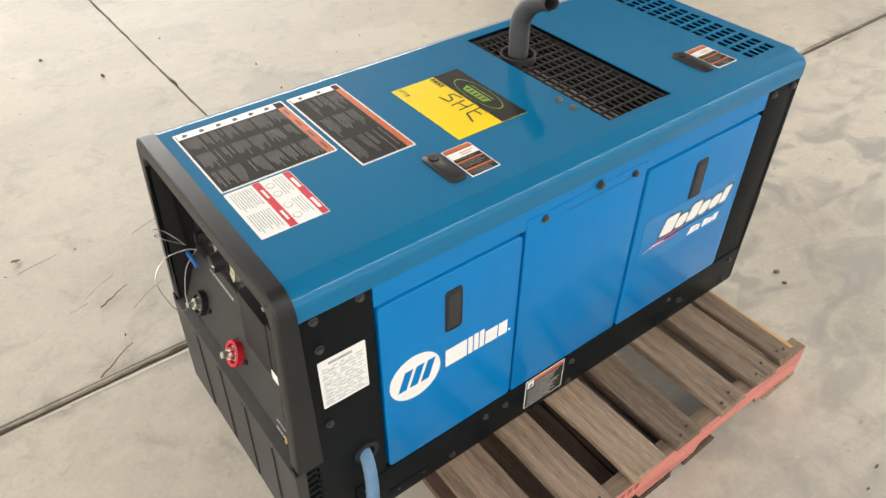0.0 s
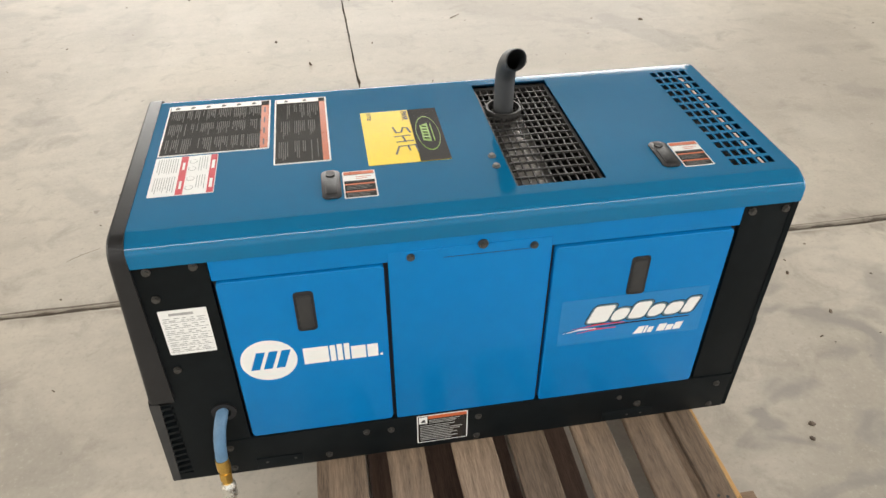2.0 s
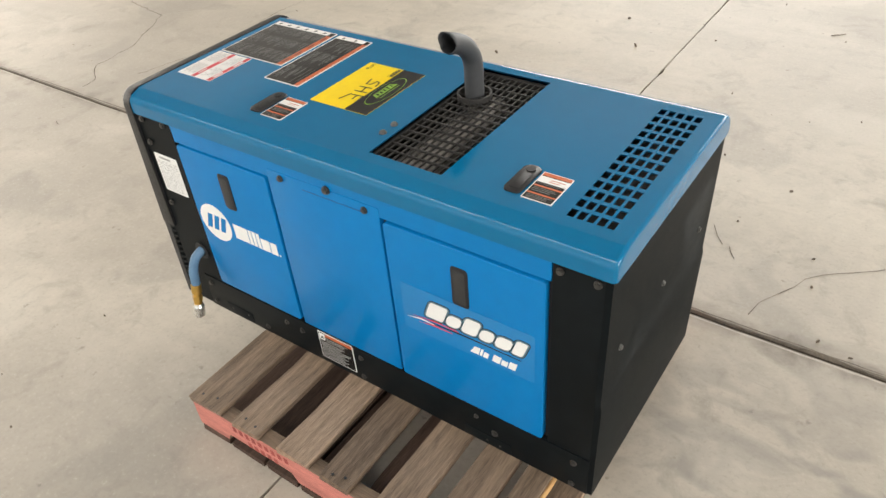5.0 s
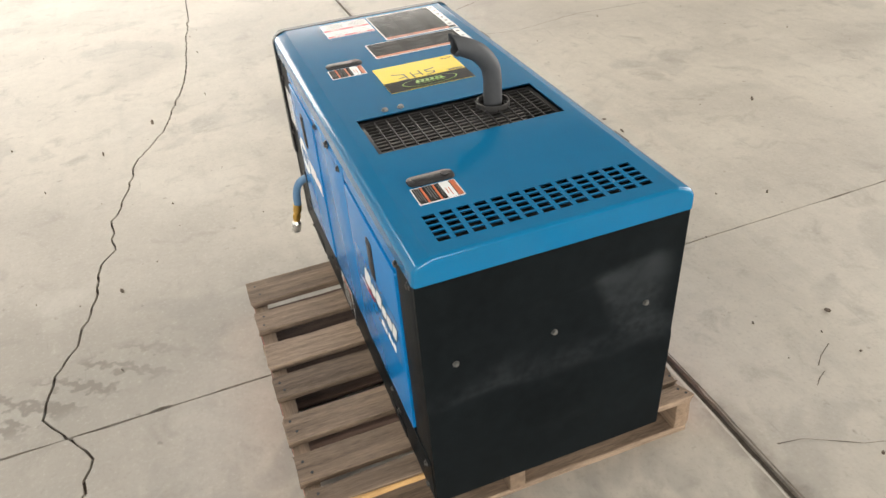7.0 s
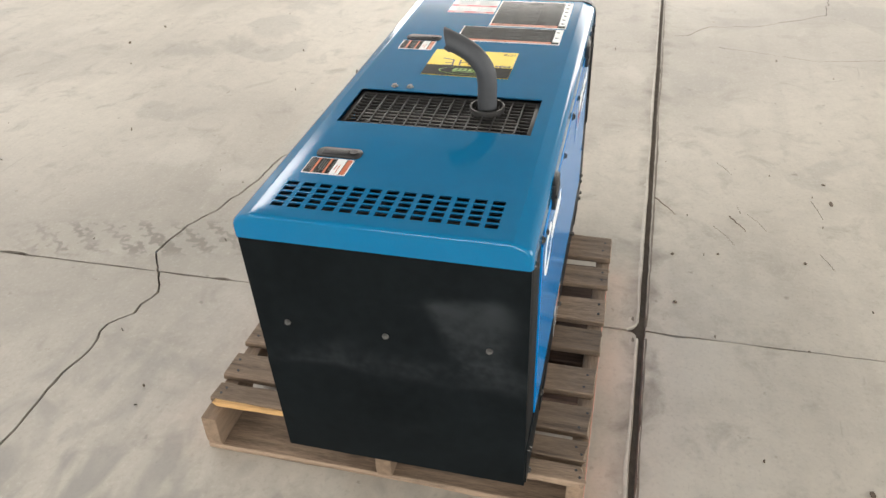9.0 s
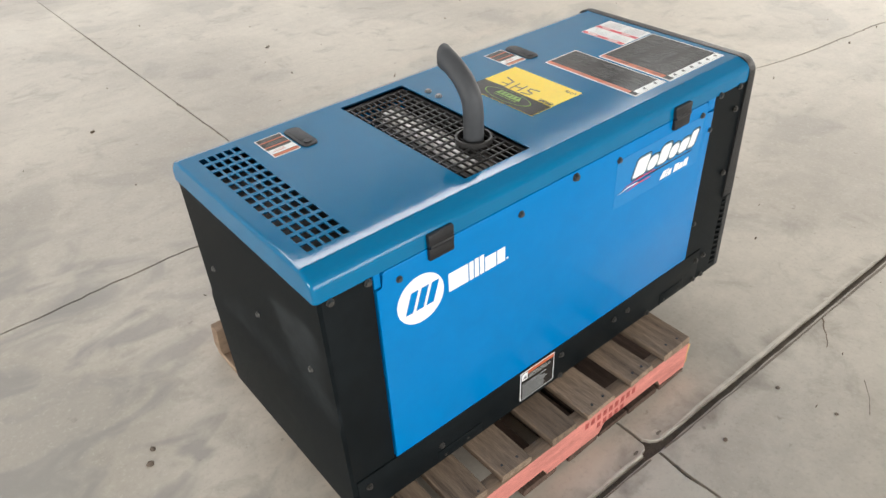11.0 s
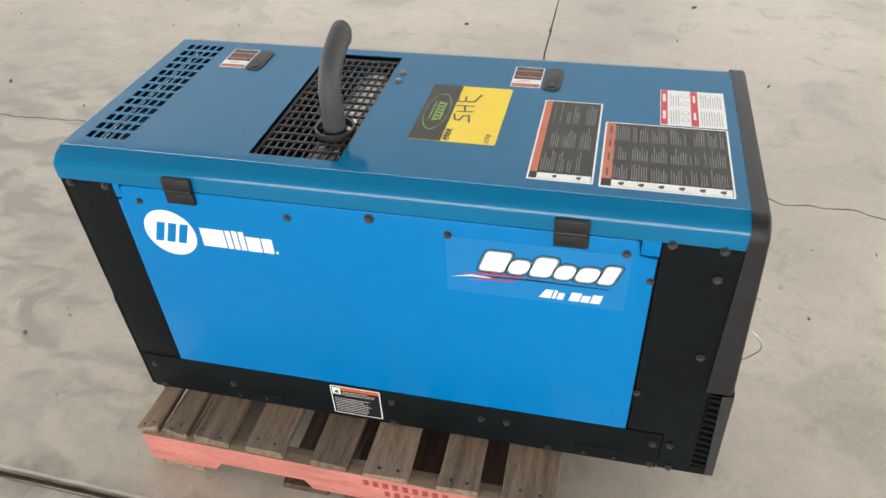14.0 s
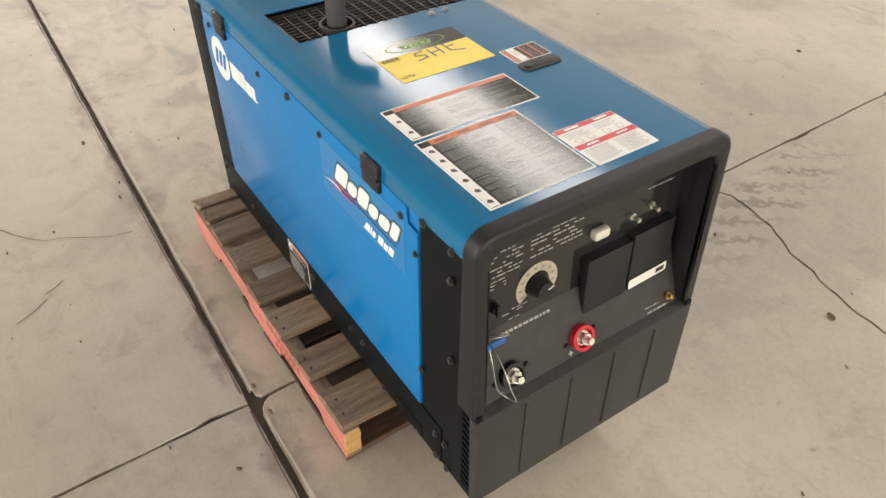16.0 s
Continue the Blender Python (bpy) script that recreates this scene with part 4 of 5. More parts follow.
part("recess_liner", bm, PLASTIC, gen)

# control panel: its plane leans slightly
vv = Vector((-0.006 + 0.018, 0, 0.712 - 0.495)).normalized()


def on_panel(y, z, d=0.0):
    x = -0.018 + (z - 0.495) / (0.712 - 0.495) * 0.012
    m = Matrix((Vector((0, -1, 0)), vv, Vector((0, -1, 0)).cross(vv))).transposed().to_4x4()
    m.translation = Vector((x, y, z)) + Vector((0, -1, 0)).cross(vv) * d
    return m


vt = (Vector((-0.018, 0, 0.495)) - Vector((-0.066, 0, 0.384))).normalized()


def on_terminal(y, z, d=0.0):
    x = -0.066 + (z - 0.384) / (0.495 - 0.384) * 0.048
    nn = Vector((0, -1, 0)).cross(vt)
    m = Matrix((Vector((0, -1, 0)), vt, nn)).transposed().to_4x4()
    m.translation = Vector((x, y, z)) + nn * d
    return m


# current dial and its knob
m = on_panel(0.338, 0.548)
bm = bmesh.new()
pts_o = [(0.042 * math.cos(radians(a)), 0.042 * math.sin(radians(a))) for a in range(-45, 220, 12)]
pts_i = [(0.024 * math.cos(radians(a)), 0.024 * math.sin(radians(a))) for a in range(219, -46, -12)]
vs = [bm.verts.new((a, b, 0.0008)) for a, b in pts_o + pts_i]
no2 = len(pts_o)
for k in range(no2 - 1):
    bm.faces.new((vs[k], vs[k + 1], vs[2 * no2 - 2 - k], vs[2 * no2 - 1 - k]))
bmesh.ops.solidify(bm, geom=bm.faces[:], thickness=0.0008)
dial = part("current_dial", placed(bm, m), CREAM, gen, "cream printed dial ring")
for k in range(9):
    a = radians(-10 + 218 * k / 8)
    bm = bmesh.new()
    box(bm, -0.0035, 0.0035, -0.0022, 0.0022, 0.0009, 0.0012)
    part("figure_mark", placed(bm, m @ Matrix.Translation((0.033 * math.cos(a), 0.033 * math.sin(a), 0))), TEXTMID, dial)
bm = bmesh.new()
cyl(bm, (0, 0, 0), (0, 0, 0.004), 0.022, seg=28)
cyl(bm, (0, 0, 0.004), (0, 0, 0.024), 0.0195, 0.016, seg=14)
knob = part("knob", placed(bm, m), PLASTIC, gen, "black control knob")
bm = bmesh.new()
box(bm, -0.0012, 0.0012, 0.004, 0.0165, 0.0236, 0.0246)
part("pointer", placed(bm, m @ Matrix.Rotation(radians(-70), 4, "Z")), WHITE, knob)
# small selector switch
m = on_panel(0.425, 0.545)
bm = bmesh.new()
cyl(bm, (0, 0, 0), (0, 0, 0.012), 0.010, 0.008, seg=14)
box(bm, -0.003, 0.003, -0.011, 0.011, 0.012, 0.017, 0.001)
part("selector_switch", placed(bm, m), PLASTIC, gen, "small black selector switch")
# printing on the panel
r2 = random.Random(8)
for y, z, ww, hh, rows in ((0.445, 0.600, 0.075, 0.066, 9), (0.355, 0.606, 0.105, 0.070, 9), (0.405, 0.512, 0.05, 0.012, 2), (0.20, 0.658, 0.05, 0.012, 2), (0.11, 0.636, 0.06, 0.006, 1), (0.43, 0.578, 0.03, 0.02, 3), (0.40, 0.498, 0.03, 0.005, 1)):
    bm = bmesh.new()
    for k in range(rows):
        b = hh * k / rows
        a = 0.0
        while a < ww:
            c = min(ww, a + r2.uniform(0.004, 0.016))
            if r2.random() < 0.7:
                box(bm, a, c, b, b + hh / rows * 0.3, 0.0003, 0.0006)
            a = c + 0.003
    part("printed_table", placed(bm, on_panel(y, z)), TEXTMID, gen)
# push-pull control, two toggles, meters, covers
bm = bmesh.new()
box(bm, -0.016, 0.016, -0.009, 0.009, 0.0, 0.016, 0.004)
part("rocker_switch", placed(bm, on_panel(0.218, 0.600)), IVORY, gen, "ivory rocker switch")
for y, z in ((0.142, 0.598), (0.098, 0.602)):
    bm = bmesh.new()
    cyl(bm, (0, 0, 0), (0, 0, 0.006), 0.0075, seg=6)
    cyl(bm, (0, 0, 0.006), (0, 0, 0.020), 0.003, 0.0045, seg=10)
    part("toggle_switch", placed(bm, on_panel(y, z)), BRIGHT, gen, "plated toggle switch")
bm = bmesh.new()
prism(bm, rrect(-0.022, 0.022, -0.009, 0.009, 0.003, 3), "z", 0, 0.004, 0.001)
meter = part("hour_meter", placed(bm, on_panel(0.075, 0.668)), PLASTIC, gen, "black hour meter")
bm = bmesh.new()
box(bm, 0.024, 0.029, -0.004, 0.004, 0.0, 0.003)
part("meter_screw", placed(bm, on_panel(0.075, 0.668)), BRIGHT, meter)
bm = bmesh.new()
prism(bm, rrect(-0.016, 0.016, -0.008, 0.008, 0.006, 4), "z", 0, 0.003, 0.001)
part("fuel_gauge", placed(bm, on_panel(0.172, 0.668)), mat("amber_gauge", (0.10, 0.035, 0.02), 0.3), gen, "dull amber fuel gauge")
for y0, y1, z0, z1 in ((0.146, 0.246, 0.440, 0.560), (0.046, 0.143, 0.446, 0.568)):
    front = lambda z: -0.034 - (0.556 - z) * 0.05
    bm = bmesh.new()
    prism(bm, [(-0.010, z1), (front(z1), z1), (front(z0), z0), (-0.03, z0)], "y", y0, y1, 0.003, 2, both=True)
    part("receptacle_cover", bm, PLASTIC, gen, "dark flip cover over an outlet")
cv = (Vector((front(0.556), 0, 0.556)) - Vector((front(0.432), 0, 0.432))).normalized()
decal("serial_label", frame_matrix((front(0.450) - 0.0012, 0.141, 0.450), (0, -1, 0), cv) @ Matrix.Rotation(radians(2), 4, "Z"), 0.092, 0.020, WHITE, [(TEXTDARK, 1, (0.066, 0.086, 0.005, 0.015))], gen, "white serial number strip")
# terminals
for y, z, ringmat, nm, lab in ((0.258, 0.412, REDRING, "positive_terminal", "plated stud in a red ring"), (0.408, 0.412, PLASTIC, "negative_terminal", "plated stud in a black ring")):
    m = on_terminal(y, z)
    bm = bmesh.new()
    ring(bm, (0, 0, 0), (0, 0, 1), 0.0175, 0.0235, 0.012, 28)
    cyl(bm, (0, 0, 0), (0, 0, 0.004), 0.018, seg=24)
    term = part(nm, placed(bm, m), ringmat, gen, lab)
    bm = bmesh.new()
    cyl(bm, (0, 0, 0.004), (0, 0, 0.008), 0.0135, seg=20)
    cyl(bm, (0, 0, 0.008), (0, 0, 0.018), 0.0115, seg=6)
    cyl(bm, (0, 0, 0.018), (0, 0, 0.030), 0.0062, seg=14)
    part("stud", placed(bm, m), BRIGHT, term, "bright plated stud and nut")
    for s in (-1, 1):
        bm = bmesh.new()
        cyl(bm, (0.032 * s, 0.004 * s, 0), (0.032 * s, 0.004 * s, 0.005), 0.005, 0.004, seg=12)
        part("panel_screw", placed(bm, m), PLASTIC, term)
for y, z, tx in ((0.282, 0.386, "+"), (0.428, 0.386, "-")):
    writing(tx, 0.020, on_terminal(y + 0.007, z, 0.0004), IVORY, gen, "polarity_mark")
bm = bmesh.new()
cyl(bm, (0, 0, 0), (0, 0, 0.006), 0.0075, seg=6)
cyl(bm, (0, 0, 0.006), (0, 0, 0.014), 0.004, seg=12)
part("ground_stud", placed(bm, on_terminal(0.050, 0.402)), BRASS, gen, "brass ground stud")
for y, z, ww, hh, rows in ((0.105, 0.396, 0.035, 0.004, 1), (0.10, 0.386, 0.05, 0.006, 1), (0.41, 0.478, 0.10, 0.008, 1)):
    bm = bmesh.new()
    for k in range(rows):
        b = hh * k / rows
        a = 0.0
        while a < ww:
            c = min(ww, a + r2.uniform(0.004, 0.012))
            box(bm, a, c, b, b + hh / rows * 0.55, 0.0002, 0.0004)
            a = c + 0.0025
    part("printed_line", placed(bm, on_terminal(y, z)), TEXTMID, gen)

# latches on the hood with their warning labels
for x0 in (0.263, 0.848):
    y0 = 0.070
    bm = bmesh.new()
    prism(bm, rrect(x0, x0 + 0.032, y0, y0 + 0.084, 0.010, 5), "z", ZT - 0.004, ZT + 0.0032, 0.002)
    latch = part("hood_latch", bm, PLASTIC, gen, "black plastic slide latch on the hood")
    bm = bmesh.new()
    prism(bm, rrect(x0 + 0.006, x0 + 0.026, y0 + 0.010, y0 + 0.060, 0.004, 3), "z", ZT + 0.002, ZT + 0.0044, 0.0012)
    cyl(bm, (x0 + 0.016, y0 + 0.069, ZT + 0.003), (x0 + 0.016, y0 + 0.069, ZT + 0.0055), 0.008, seg=18)
    part("slider", bm, PLASTIC, latch)
    w, h = 0.055, 0.081
    L = [(LABELBLACK, 1, (0.002, w - 0.002, 0.002, h - 0.002)), (ORANGE, 2, (0.002, w - 0.002, h - 0.011, h - 0.002)), (WHITE, 2, (0.002, w - 0.002, h - 0.030, h - 0.0125))]
    for b in (0.016, 0.038):
        L.append((ORANGE, 2, (0.002, w - 0.002, b, b + 0.0042)))
    rr = random.Random(3)
    for b0, b1 in ((0.004, 0.015), (0.024, 0.037), (0.046, 0.050)):
        L += text_lines(TEXTGREY, 2, 0.005, w - 0.005, b0, b1, 3, rr, "a", 0.4, 0.3)
    L += text_lines(ORANGE, 3, 0.022, w - 0.006, h - 0.027, h - 0.016, 2, rr, "a", 0.3, 0.4)
    decal("warning_label", TOPSIDE(x0 + 0.036, 0.067, 0.0002), w, h, WHITE, L, gen, "small orange and black warning label with white border")

# large warning labels
rr = random.Random(12)
w, h = 0.194, 0.192
L = [(LABELBLACK, 1, (0.003, w - 0.003, 0.003, h - 0.003)), (ORANGE, 2, (w - 0.017, w - 0.003, 0.003, h - 0.022)), (WHITE, 2, (0.004, w - 0.018, h - 0.020, h - 0.003))]
for b0, b1 in ((0.006, 0.058), (0.064, 0.115), (0.121, 0.168)):
    for a0 in [0.008 + 0.029 * k for k in range(6)]:
        L += text_lines(TEXTGREY, 2, a0, a0 + 0.025, b0, b1, 7, rr, "b", 0.42, 0.55, 0.1)
for k in range(6):
    a = 0.012 + 0.029 * k
    L.append((TEXTDARK, 3, [(a, h - 0.016), (a + 0.007, h - 0.015), (a + 0.010, h - 0.010), (a + 0.004, h - 0.006), (a + 0.001, h - 0.009)]))
for k in range(4):
    L.append((TEXTDARK, 3, (w - 0.012, w - 0.009, 0.014 + 0.042 * k, 0.036 + 0.042 * k)))
decal("warning_label", TOPSIDE(-0.0185, 0.251, 0.0002), w, h, WHITE, L, gen, "large black safety label with white border and orange strip")
w, h = 0.100, 0.249
L = [(LABELBLACK, 1, (0.003, w - 0.003, 0.003, h - 0.003)), (ORANGE, 2, (w - 0.014, w - 0.003, 0.003, h - 0.020)), (WHITE, 2, (0.004, w - 0.015, h - 0.018, h - 0.003))]
for b0, b1 in ((0.006, 0.078), (0.084, 0.155), (0.161, 0.224)):
    for a0 in (0.008, 0.036, 0.062):
        L += text_lines(TEXTGREY, 2, a0, a0 + 0.022, b0, b1, 6, rr, "b", 0.4, 0.5, 0.2)
for k in range(2):
    a = 0.018 + 0.036 * k
    L.append((TEXTDARK, 3, [(a, h - 0.015), (a + 0.007, h - 0.014), (a + 0.008, h - 0.008), (a + 0.002, h - 0.006)]))
decal("warning_label", TOPSIDE(0.1835, 0.1905, 0.0002), w, h, WHITE, L, gen, "tall black safety label with white border and orange strip")
w, h = 0.106, 0.124
L = [(RED, 1, (w - 0.012, w - 0.001, 0.001, h - 0.001)), (RED, 1, (0.044, 0.056, 0.001, h - 0.001))]
for b0, b1 in ((0.006, 0.058), (0.065, 0.118)):
    L += text_lines(TEXTMID, 1, 0.005, 0.041, b0, b1, 9, rr, "b", 0.35, 0.3)
    L += text_lines(TEXTMID, 1, 0.074, 0.091, b0, b1, 4, rr, "b", 0.3, 0.4)
for b in (0.020, 0.048, 0.080, 0.104):
    L.append((TEXTMID, 1, [(0.065 + 0.007 * math.cos(k * 0.7), b + 0.007 * math.sin(k * 0.7)) for k in range(9)]))
    L.append((WHITE, 2, [(0.065 + 0.0058 * math.cos(k * 0.7), b + 0.0058 * math.sin(k * 0.7)) for k in range(9)]))
for b in (0.03, 0.09):
    L.append((WHITE, 2, (w - 0.009, w - 0.004, b - 0.014, b + 0.014)))
    L.append((WHITE, 2, (0.048, 0.052, b - 0.012, b + 0.012)))
decal("notice_label", TOPSIDE(-0.0185, 0.1225, 0.0002), w, h, WHITE, L, gen, "white notice label with red strips")

# yellow consignment sticker
w, h = 0.146, 0.194
oval = lambda s: [(0.118 + 0.0215 * s * math.cos(k * math.pi / 14), 0.098 + 0.064 * s * math.sin(k * math.pi / 14)) for k in range(28)]
L = [(LABELBLACK, 1, (0.091, w, 0.0, h)), (GREEN, 2, oval(1.0)), (LABELBLACK, 3, oval(0.95)), (GREEN, 4, [(0.106, 0.070), (0.121, 0.064), (0.121, 0.134), (0.106, 0.126)]), (GREEN, 4, (0.1255, 0.1275, 0.066, 0.130))]
for k in range(5):
    b = 0.076 + 0.011 * k
    L.append((LABELBLACK, 5, [(0.109, b), (0.118, b - 0.002), (0.118, b + 0.002), (0.109, b + 0.004)]))
sticker = decal("lot_sticker", TOPSIDE(0.346, 0.161, 0.0002), w, h, YELLOW, L, gen, "yellow and black lot sticker with marker writing", radius=0.001)


def stroke(bm, pts, wd):
    for (ax, ay), (bx, by) in zip(pts, pts[1:]):
        dx, dy = bx - ax, by - ay
        ln = math.hypot(dx, dy)
        ex, ey = dx / ln * wd * 0.4, dy / ln * wd * 0.4
        px, py = -dy / ln * wd / 2, dx / ln * wd / 2
        bm.faces.new([bm.verts.new((x, y, 0.0011)) for x, y in ((ax - ex + px, ay - ey + py), (ax - ex - px, ay - ey - py), (bx + ex - px, by + ey - py), (bx + ex + px, by + ey + py))])


# marker letters run along -y; letter height along +x
bm = bmesh.new()
MK = lambda u, v: (0.088 - v, 0.128 - u)   # u along the word, v down the letters
for pts in ([(0.024, 0.002), (0.006, 0.006), (0.004, 0.014), (0.020, 0.018), (0.022, 0.028), (0.000, 0.032)], [(0.034, 0.004), (0.036, 0.032)], [(0.054, 0.000), (0.056, 0.030)], [(0.035, 0.018), (0.056, 0.014)], [(0.070, -0.002), (0.072, 0.028)], [(0.069, -0.002), (0.092, -0.004)], [(0.071, 0.012), (0.088, 0.010)], [(0.072, 0.028), (0.098, 0.036)]):
    stroke(bm, [MK(u, v) for u, v in pts], 0.0034)
part("marker_writing", placed(bm, TOPSIDE(0.346, 0.161, 0.0002)), TEXTDARK, sticker, "black handwritten letters SHE", smooth=30)
turn = Matrix.Rotation(radians(-90), 4, "Z")
for tx, a, b, sz in (("CNOR.", 0.078, 0.190, 0.012), ("LOT#", 0.012, 0.190, 0.011)):
    writing(tx, sz, TOPSIDE(0.346 + a, 0.161 + b, 0.0011) @ turn, TEXTDARK, sticker)
bm = bmesh.new()
for k in range(4):
    box(bm, 0.0, 0.0065, -0.009 * k - 0.006, -0.009 * k, 0.0009, 0.0011)
part("marker_writing", placed(bm, TOPSIDE(0.346 + 0.090 - 0.008, 0.161 + 0.188, 0.0002)), TEXTDARK, sticker)


# brand marks as plain shapes
def disc_logo(m, parent):
    """A white disc with three slanted bars, and a row of plain white blocks beside it."""
    bm = bmesh.new()
    prism(bm, [(0.049 * math.cos(k * math.pi / 24), 0.049 * math.sin(k * math.pi / 24)) for k in range(48)], "z", 0, 0.0005)
    disc = part("round_mark", placed(bm, m), WHITE, parent, "white disc with three slanted blue bars")
    for k in range(3):
        bm = bmesh.new()
        a = -0.034 + 0.022 * k
        prism(bm, [(a, -0.020), (a + 0.0155, -0.020), (a + 0.030, 0.022), (a + 0.0145, 0.022)], "z", 0.0006, 0.0009)
        part("slanted_bar", placed(bm, m), BLUEPANEL, disc)
    x = 0.060
    for wd, hh in ((0.044, 0.039), (0.0095, 0.039), (0.0095, 0.040), (0.0095, 0.040), (0.026, 0.031), (0.019, 0.031)):
        bm = bmesh.new()
        prism(bm, [(x, -0.020), (x + wd, -0.020), (x + wd, -0.020 + hh), (x, -0.020 + hh)], "z", 0, 0.0005)
        part("wordmark_block", placed(bm, m), WHITE, parent)
        x += wd + 0.0028
    bm = bmesh.new()
    cyl(bm, (x + 0.003, -0.017, 0), (x + 0.003, -0.017, 0.0005), 0.0026, seg=12)
    part("wordmark_dot", placed(bm, m), WHITE, parent)


def slant_logo(m, parent):
    """A slanted row of white blocks on a dark ground, with red and white swooshes below."""
    bm = bmesh.new()
    prism(bm, rrect(-0.052, 0.232, -0.052, 0.062, 0.002, 2), "z", 0, 0.0003)
    film = part("decal_film", placed(bm, m), DECALBLUE, parent, "clear decal film")
    sh = lambda a, b: (a + b * 0.36, b)

    def block(x, wd, hh, rad, grow):
        return [sh(a, b) for a, b in rrect(x - grow, x + wd + grow, -grow, hh + grow, rad + grow, 4)]

    x = 0.0
    for wd, hh, rad in ((0.040, 0.040, 0.006), (0.031, 0.0285, 0.011), (0.033, 0.039, 0.008), (0.029, 0.0285, 0.011), (0.032, 0.0285, 0.010), (0.022, 0.036, 0.005)):
        bm = bmesh.new()
        prism(bm, block(x, wd, hh, rad, 0.0050), "z", 0.0003, 0.0005)
        part("dark_outline", placed(bm, m), LABELBLACK, film)
        bm = bmesh.new()
        prism(bm, block(x, wd, hh, rad, 0.0034), "z", 0.0005, 0.0006)
        part("grey_outline", placed(bm, m), MARKGREY, film)
        bm = bmesh.new()
        prism(bm, block(x, wd, hh, rad, 0.0), "z", 0.0006, 0.0009)
        part("wordmark_block", placed(bm, m), WHITE, film)
        x += wd + 0.0040
    for material, b, tip, end in ((LABELBLACK, -0.0105, -0.046, 0.205), (RED, -0.0062, -0.030, 0.075), (WHITE, -0.0145, -0.044, 0.020), (RED, -0.0175, -0.018, 0.060)):
        bm = bmesh.new()
        prism(bm, [(tip, b - 0.006), ((tip + end) / 2, b - 0.0012), (end, b - 0.001), (end, b + 0.0008), ((tip + end) / 2, b + 0.0022)], "z", 0.0006 if material is LABELBLACK else 0.0009, 0.0008 if material is LABELBLACK else 0.0012)
        part("swoosh", placed(bm, m), material, film)
    x = 0.098
    for wd, hh in ((0.018, 0.018), (0.005, 0.018), (0.010, 0.014), (0.0, 0.0), (0.016, 0.018), (0.013, 0.014), (0.015, 0.018)):
        if wd:
            bm = bmesh.new()
            b0 = -0.043
            prism(bm, [(x, b0), (x + wd, b0), (x + wd + hh * 0.25, b0 + hh), (x + hh * 0.25 + (0.006 if wd > 0.017 else 0), b0 + hh)], "z", 0.0003, 0.0006)
            part("wordmark_block", placed(bm, m), WHITE, film)
        x += wd + (0.0022 if wd else 0.007)


disc_logo(DOORSIDE(0.139, 0.459, 0.0057), door_a)
slant_logo(DOORSIDE(0.719, 0.455, 0.0057), door_b)
disc_logo(FARSIDE(0.891, 0.597, 0.0057), far_panel)
slant_logo(FARSIDE(0.346, 0.598, 0.0057), far_panel)

# specification plate and skid rail labels
rr = random.Random(5)
w, h = 0.077, 0.100
L = text_lines(TEXTMID, 1, 0.016, 0.058, h - 0.014, h - 0.006, 1, rr, "a", 0.7, 0.1)
for k in range(6):
    b = 0.006 + 0.0135 * k
    L.append((TEXTDARK, 1, (0.003, w - 0.003, b, b + 0.0007)))
    for j in range(2):
        a = 0.005
        while a < w - 0.012:
            c = a + rr.uniform(0.005, 0.014)
            L.append((TEXTMID, 1, (a, min(c, w - 0.005), b + 0.003 + 0.0045 * j, b + 0.0048 + 0.0045 * j)))
            a = c + rr.uniform(0.002, 0.008)
decal("specification_plate", DOORSIDE(-0.0195, 0.497, 0.0023), w, h, WHITE, L, gen, "white specification plate with small print")
for m in (DOORSIDE(0.396, 0.1685, 0.0048), FARSIDE(0.650, 0.1635, 0.0048)):
    w, h = 0.103, 0.083
    L = [(LABELBLACK, 1, (0.002, w - 0.002, 0.002, h - 0.002)), (WHITE, 2, (0.004, 0.021, h - 0.024, h - 0.004)), (ORANGE, 2, (0.022, w - 0.002, h - 0.011, h - 0.002)), (TEXTDARK, 3, [(0.007, h - 0.020), (0.018, h - 0.020), (0.015, h - 0.011), (0.011, h - 0.013)])]
    L += text_lines(TEXTMID, 2, 0.024, w - 0.006, h - 0.026, h - 0.013, 3, rr, "a", 0.4, 0.3)
    L += text_lines(TEXTMID, 2, 0.006, w - 0.006, 0.006, h - 0.028, 9, rr, "a", 0.38, 0.35, 0.1)
    decal("warning_label", m, w, h, WHITE, L, gen, "black and orange warning label with white border on the skid rail")

# air hose from the grommet, with brass fitting and coupler
bm = bmesh.new()
ring(bm, (0.040, YD, 0.338), (0, -1, 0), 0.0135, 0.0225, 0.006, 28)
grommet = part("grommet", bm, PLASTIC, gen, "black rubber grommet")
bm = bmesh.new()
hp = curve_points([(0.038, YD + 0.02, 0.340), (0.036, YD - 0.006, 0.336), (0.031, YD - 0.025, 0.322), (0.026, YD - 0.037, 0.290), (0.022, YD - 0.041, 0.245)], 8)
tube(bm, hp, 0.0112, 16)
hose = part("air_hose", bm, HOSE, gen, "blue-grey rubber air hose with brass fitting")


def along(p, q, t):
    return tuple(a + (b - a) * t for a, b in zip(p, q))


h0, h1 = (0.022, YD - 0.041, 0.250), (0.0255, YD - 0.061, 0.165)
bm = bmesh.new()
cyl(bm, along(h0, h1, 0), along(h0, h1, 0.26), 0.0128, seg=20)
part("ferrule", bm, BRASS, hose, "crimped brass ferrule")
bm = bmesh.new()
cyl(bm, along(h0, h1, 0.26), along(h0, h1, 0.36), 0.0095, seg=16)
cyl(bm, along(h0, h1, 0.36), along(h0, h1, 0.52), 0.0125, seg=6)
